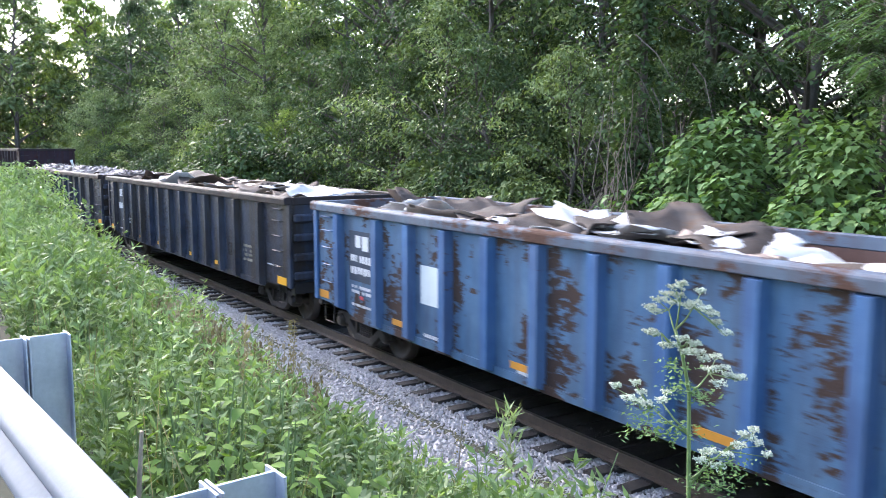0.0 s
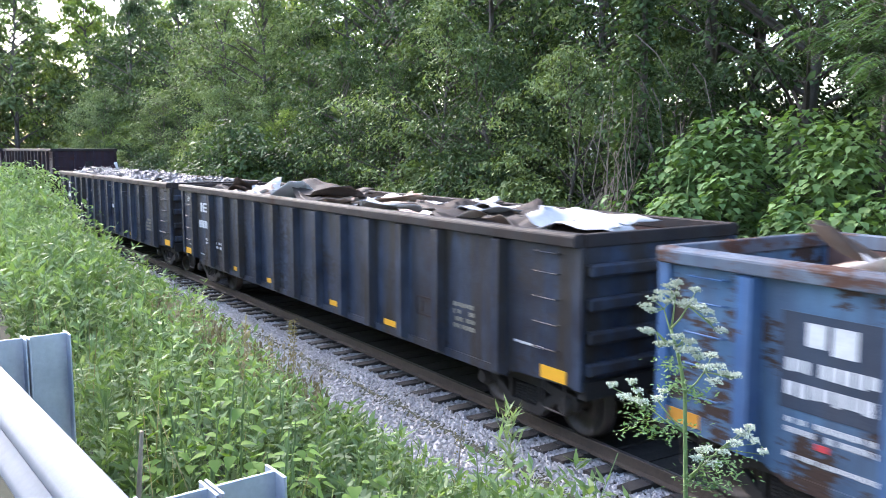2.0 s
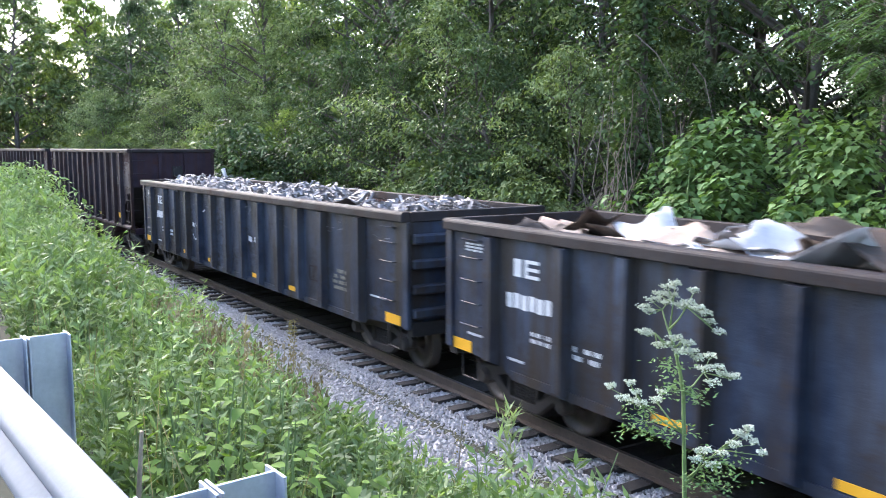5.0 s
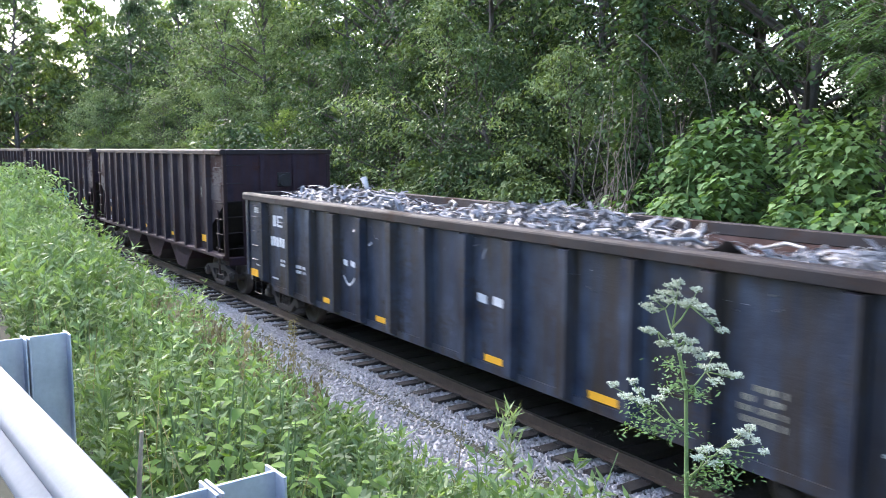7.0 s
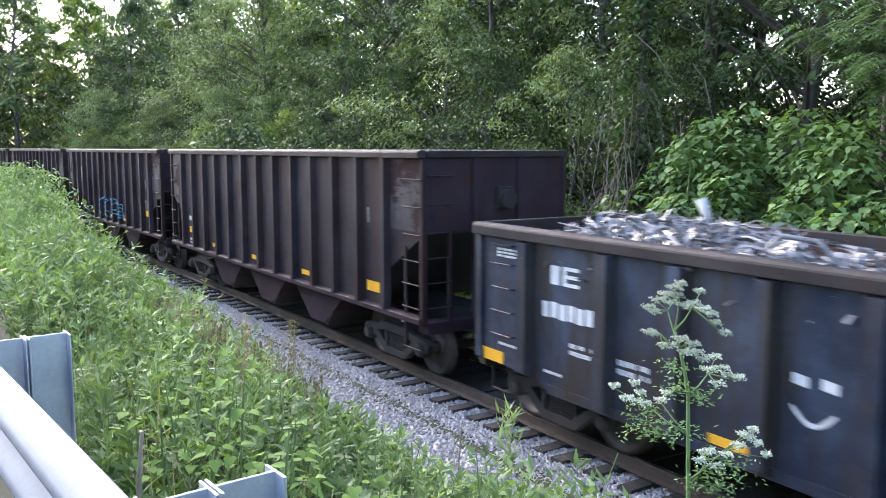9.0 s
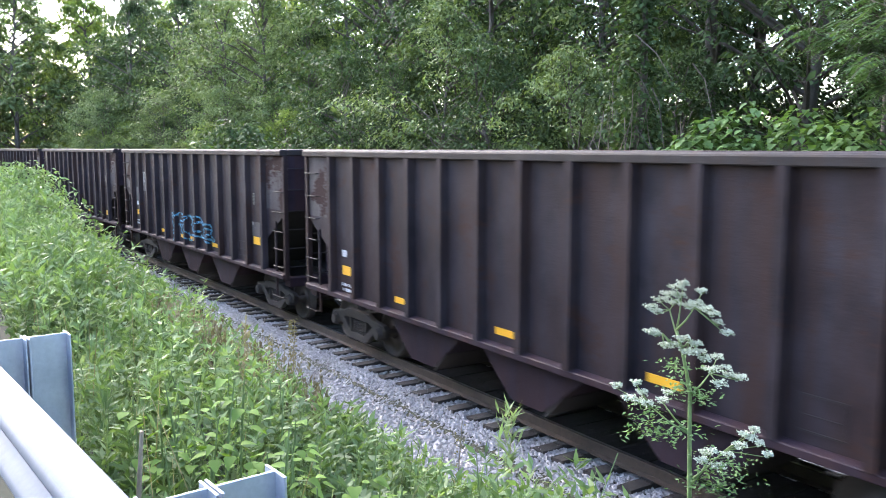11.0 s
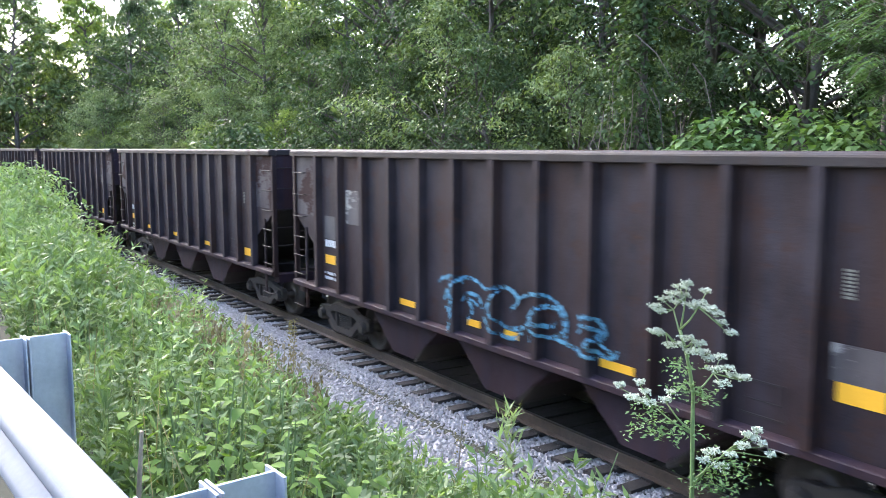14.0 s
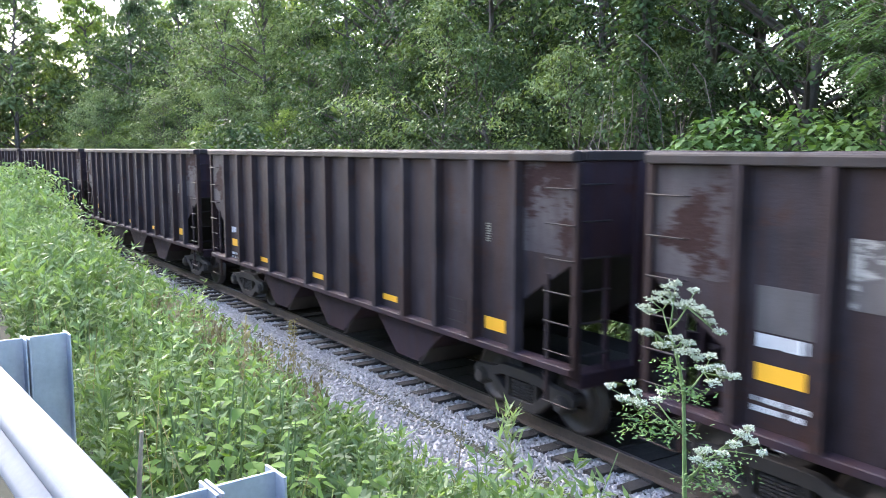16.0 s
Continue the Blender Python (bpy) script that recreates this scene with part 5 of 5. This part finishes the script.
def pinnate_tree(seed, where, low, high, spread, fronds):
    """A slender tree with long feathered leaves: each a rib with pairs of narrow leaflets that hang a little."""
    rng = random.Random(seed)
    tree = new("pinnate_tree")
    tagged(tree, "slender tree with long feathered drooping leaves", "tree", "woodland beside the track")
    gz = float(ground_z(*where))
    wood, lf = Mesh(), Mesh()
    wood.tube([(0, 0, -0.3), (0.1, 0.05, low * 0.6), (0.0, 0.1, high * 0.9)], [0.10, 0.08, 0.03], 8)
    for k in range(16):
        a, z0 = 6.28 * k / 16 + rng.uniform(-0.3, 0.3), low + (high - low) * rng.uniform(0.0, 0.8)
        r = spread * rng.uniform(0.5, 1.0)
        tip = Vector((math.cos(a) * r, math.sin(a) * r, z0 + rng.uniform(0.0, 0.7)))
        wood.tube([(0.03, 0.06, z0 - 0.7), tuple(tip * 0.5 + Vector((0, 0, z0 * 0.5 - 0.1))), tuple(tip)], [0.03, 0.02, 0.008], 5)
        for j in range(fronds // 16):
            f = rng.uniform(0.3, 1.0)
            p = Vector((0, 0, z0 - 0.3)).lerp(tip, f)
            b = a + rng.gauss(0, 0.9)
            d, side = Vector((math.cos(b), math.sin(b), 0)), Vector((-math.sin(b), math.cos(b), 0))
            L = rng.uniform(0.45, 0.75)
            last = p
            for i in range(1, 11):
                q = p + d * L * i / 10 + Vector((0, 0, 0.12 * L - 0.55 * L * (i / 10) ** 2))
                wood.tube([last, q], [0.004, 0.004], 3, False)
                last = q
                ll = 0.15 * math.sin(math.pi * (0.18 + 0.75 * i / 11)) + 0.02
                for s in (-1, 1):
                    t = q + side * s * ll + d * ll * 0.35 - Vector((0, 0, ll * rng.uniform(0.15, 0.6)))
                    m = q.lerp(t, 0.45)
                    w = d * ll * 0.16
                    lf.add([q, m + w, t, m - w], [(0, 1, 2, 3)])
    part("trunk", wood, M_BARK, tree, smooth=True)
    part("crown", lf, M_PINNATE, tree)
    tree.matrix_basis = pose(where[0], where[1], gz)


M_PINNATE = leaf_mat("pinnate_leaf", (0.085, 0.15, 0.065), (0.185, 0.285, 0.13), 0.3, 0.45)
pinnate_tree(401, (-8.5, 14.2), 4.9, 7.6, 1.7, 300)
pinnate_tree(402, (-7.3, 13.4), 4.6, 7.0, 1.5, 240)
# bright young tree by the far rail
knotweed("young_tree", 120, 5.0, 24, 1.7, 60, 0.30, "bright yellow-green young tree beside the track", (-36.0, 11.9), "tree")


def build_umbel_plant():
    """Tall white-flowered umbel plant in front of the train."""
    rng = random.Random(77)
    nrng = np.random.default_rng(77)
    base = Vector((-1.72, 1.96, float(ground_z(-1.72, 1.96)) - 0.05))
    R, F = Vector((0.75, 0.66, 0)).normalized(), Vector((-0.66, 0.75, 0))
    plant = new("umbel_plant")
    tagged(plant, "tall wild umbel plant with lacy white flower heads", "plant")
    plant.matrix_basis = Matrix.Translation(base)
    z0 = 2.757 - base.z

    def at(px, py, dep=0.0):
        """Plant space from steps of 1/552 m to the side of the foot and above the lowest visible stem."""
        return R * ((px - 1216) / 552) + F * dep + Vector((0, 0, z0 + (882 - py) / 552))

    st = Mesh()
    main = [(1216, 882 + z0 * 552), (1216, 882), (1212, 780), (1209, 700), (1202, 660), (1192, 620), (1183, 590)]
    st.tube([at(*p) for p in main], [0.008, 0.007, 0.0065, 0.006, 0.0055, 0.005, 0.004], 8)
    heads, twigs = [], []
    tree = [((1192, 620), (1170, 560), [(1140, 552), (1155, 538), (1175, 548), (1150, 558)]),
            ((1183, 590), (1188, 545), [(1180, 515), (1185, 530), (1200, 540), (1168, 528), (1205, 548), (1190, 512)]),
            ((1183, 590), (1210, 545), [(1220, 520), (1228, 540), (1240, 555), (1212, 536), (1248, 570), (1262, 578)]),
            ((1192, 620), (1160, 595), [(1150, 590), (1165, 618), (1178, 612), (1142, 588)]),
            ((1192, 620), (1205, 600), [(1195, 592), (1210, 615), (1222, 620), (1230, 630), (1200, 622), (1215, 600)]),
            ((1209, 700), (1240, 665), [(1250, 640), (1262, 655), (1272, 668), (1285, 672), (1240, 650), (1290, 665), (1256, 672)]),
            ((1213, 770), (1150, 735), [(1120, 690), (1110, 710), (1130, 705), (1085, 702), (1122, 722), (1140, 718)]),
            ((1213, 770), (1165, 725), [(1165, 712), (1172, 710)]),
            ((1216, 850), (1270, 800), [(1300, 770), (1318, 765), (1325, 780), (1338, 792), (1295, 785), (1312, 775)]),
            ((1216, 860), (1245, 815), [(1248, 795), (1240, 810), (1260, 812), (1275, 800), (1232, 806)]),
            ((1216, 882), (1480, 900), [(1490, 872), (1505, 865), (1515, 876), (1475, 880), (1498, 880)])]
    for a, b, tips in tree:
        d = rng.uniform(-0.05, 0.05)
        mid = at((a[0] * 0.45 + b[0] * 0.55), (a[1] * 0.45 + b[1] * 0.55) + 4, d * 0.6)
        st.tube([at(*a), mid, at(*b, d)], [0.004, 0.003, 0.0022], 5)
        for tpx in tips:
            p = at(tpx[0], tpx[1], d + rng.uniform(-0.05, 0.05))
            st.tube([at(*b, d), p - Vector((0, 0, 0.012))], [0.002, 0.0013], 4)
            heads.append(p)
    part("stem", st, M_STEM, plant, smooth=True)
    for hp in heads:
        n = 190
        r = nrng.uniform(0.018, 0.03)
        ang, rad = nrng.uniform(0, 6.28, n), r * np.sqrt(nrng.uniform(0, 1, n))
        k = np.floor(ang / 6.28 * 9) + np.floor(rad / r * 2) * 9
        rad = rad * (0.9 + 0.12 * np.sin(k * 2.4))
        c = np.stack([np.cos(ang) * rad, np.sin(ang) * rad, -rad ** 2 * 9 + 0.004 * np.sin(k * 1.9) + nrng.normal(0, 0.0015, n)], 1) + np.array(hp)
        part("flower_head", quads("flower_head", leaves(nrng, c, np.tile(np.array([0, 0, 0.4]), (n, 1)), 0.0062, 0.0055, -0.1, 0.5), M_PETAL), M_PETAL, plant)
        u = Mesh()
        for j in range(8):
            a = 6.28 * j / 8
            u.rod(hp - Vector((0, 0, 0.014)), hp + Vector((math.cos(a) * r * 0.7, math.sin(a) * r * 0.7, -0.004)), 0.0007, 3)
        part("umbel_spokes", u, M_STEM, plant)
    for px, py, n, sp in ((1170, 765, 260, 0.055), (1195, 688, 110, 0.03), (1228, 700, 90, 0.03), (1185, 650, 80, 0.03), (1255, 850, 200, 0.05), (1140, 735, 90, 0.035), (1270, 815, 150, 0.05)):
        c = np.array(at(px, py)) + nrng.normal(0, 1, (n, 3)) * np.array([sp, sp, 0.012])
        part("lacy_leaf", quads("lacy_leaf", leaves(nrng, c, np.zeros((n, 3)), 0.018, 0.008, 0.2, 0.3), M_UMBL), M_UMBL, plant)["kind"] = "stuff"
    return plant


M_UMBL = leaf_mat("umbel_leaf", (0.08, 0.15, 0.06), (0.17, 0.26, 0.11), 0.3)
UMBEL = build_umbel_plant()


def build_dock(name, label, at, height, seeds, mat, lean, leafy):
    """A single upright weed with a seed spike or a tuft of narrow leaves."""
    nr = np.random.default_rng(int(abs(at[0] * 100)))
    gz = float(ground_z(at[0], at[1]))
    plant = new(name)
    tagged(plant, label, "plant")
    plant.matrix_basis = pose(at[0], at[1], gz)
    H = at[2] - gz
    part("stem", Mesh().tube([(0, 0, -0.05), (lean * 0.4, 0, H * 0.5), (lean, 0.02, H)], [0.006, 0.0045, 0.002], 5), M_DRY, plant)
    f = nr.uniform(1 - height, 1, seeds)
    c = np.stack([lean * f, 0 * f, H * f], 1) + nr.normal(0, 1, (seeds, 3)) * np.array([0.022, 0.022, 0.01])
    q = leaves(nr, c, np.tile(np.array([0, 0, 0.8]), (seeds, 1)), 0.1 if leafy else 0.018, 0.016 if leafy else 0.012, -0.4, 0.4)
    part("leaf_tuft" if leafy else "seed_spike", quads("spike", q, mat), mat, plant)["kind"] = "stuff"
    return plant


M_DOCK = leaf_mat("dock_seed", (0.17, 0.12, 0.06), (0.30, 0.26, 0.11), 0.2)
build_dock("dock_plant", "tall reddish-green dock with a seed spike", (-6.05, 2.37, 2.51), 0.5, 420, M_DOCK, 0.03, False)
build_dock("dock_plant", "tall reddish-green dock with a seed spike", (-6.15, 2.25, 2.35), 0.5, 320, M_DOCK, -0.04, False)
build_dock("narrow_leaved_weed", "tuft of narrow pale green leaves above the weeds", (-3.72, 2.74, 2.36), 0.3, 90, M_GRASS, 0.02, True)
build_dock("narrow_leaved_weed", "dark dry branching weed among green plants", (-3.70, 2.37, 2.38), 0.6, 60, M_DOCK, 0.05, False)


def build_vines():
    """Dead vines hanging in a tangle over a trunk."""
    rng = random.Random(5)
    v = new("vine_tangle")
    tagged(v, "tangle of dead brown vines hanging down a trunk", "vines")
    v.matrix_basis = pose(-13.9, 13.3, 0.2)
    part("trunk", Mesh().tube([(0.1, 0.3, -0.5), (0.0, 0.35, 2.5), (0.25, 0.4, 5), (0.1, 0.5, 9)], [0.12, 0.11, 0.09, 0.05], 8), M_BARK, v, smooth=True)
    for i in range(60):
        x, y, top = rng.gauss(0, 0.38), rng.gauss(0, 0.25), rng.uniform(1.2, 5.0)
        pts = [(x + rng.gauss(0, 0.16), y + rng.gauss(0, 0.14), top * (1 - k / 5) + 0.05 + rng.gauss(0, 0.1)) for k in range(6)]
        r = rng.uniform(0.005, 0.014)
        part("vine", Mesh().tube(pts, [r] * 6, 4), M_VINE, v)
    nr = np.random.default_rng(6)
    z = nr.uniform(1.6, 8.5, 5200)
    a, r = nr.uniform(0, 6.28, 5200), np.abs(nr.normal(0.5, 0.25, 5200)) * (0.7 + 0.25 * np.sin(z * 1.7))
    c = np.stack([np.cos(a) * r + 0.1, np.sin(a) * r + 0.35, z], 1)
    part("ivy", quads("ivy", leaves(nr, c, np.stack([np.cos(a), np.sin(a), -0.3 + 0 * a], 1), 0.15, 0.1, 0.4, 0.4), M_LEAFD), M_LEAFD, v)
    for i in range(9):
        x, z = rng.uniform(-0.5, 2.2), rng.uniform(3.5, 6.5)
        pts = [(x, 0, z), (x + rng.uniform(-0.4, 0.8), 0.1, z - rng.uniform(0.2, 1.0)), (x + rng.uniform(0, 1.5), 0, z - rng.uniform(0.8, 2.0))]
        part("bare_branch", Mesh().tube(pts, [0.016, 0.012, 0.006], 5), M_BARK, v)


build_vines()
stick = part("dead_stick", Mesh().tube([(0, 0, -0.5), (0.01, 0, 0.0), (0.045, 0.02, 0.33)], [0.011, 0.01, 0.006], 6), M_DRY, smooth=True)
stick.matrix_basis = pose(-2.41, 0.46, 2.72, 0, 0, 0)
tagged(stick, "dry broken stalk standing beside the guardrail", "stick")
road = part("road", Mesh().box(-60, 30, -9, -0.6, 2.25, 2.47), plain("asphalt", (0.035, 0.035, 0.036), (0.07, 0.068, 0.066), 3, 0.9))
tagged(road, "grey asphalt road along the guardrail", "road", kind="structure")


def motions():
    times = [i * 0.5 for i in range(33)]
    for car, s in WAGONS:
        walk(car, [(t, car_pose(s, t)) for t in times])
    at = UMBEL.matrix_basis.translation
    walk(UMBEL, [(t, pose(*at, 0.5 * math.sin(1.7 * t), 0.55 * math.sin(2.3 * t + 0.6) + 0.2, 0)) for t in times])
    fine = [i * 2 / 15 for i in range(121)]
    turn = [(t, math.degrees((4.731 * (t - 8) + 0.0127 * (t - 8) ** 2) / 0.46)) for t in fine]
    for ws in WHEELSETS:
        x = ws.location.x
        walk(ws, [(t, pose(x, 0, 0.46, 0, a, 0)) for t, a in turn])


motions()
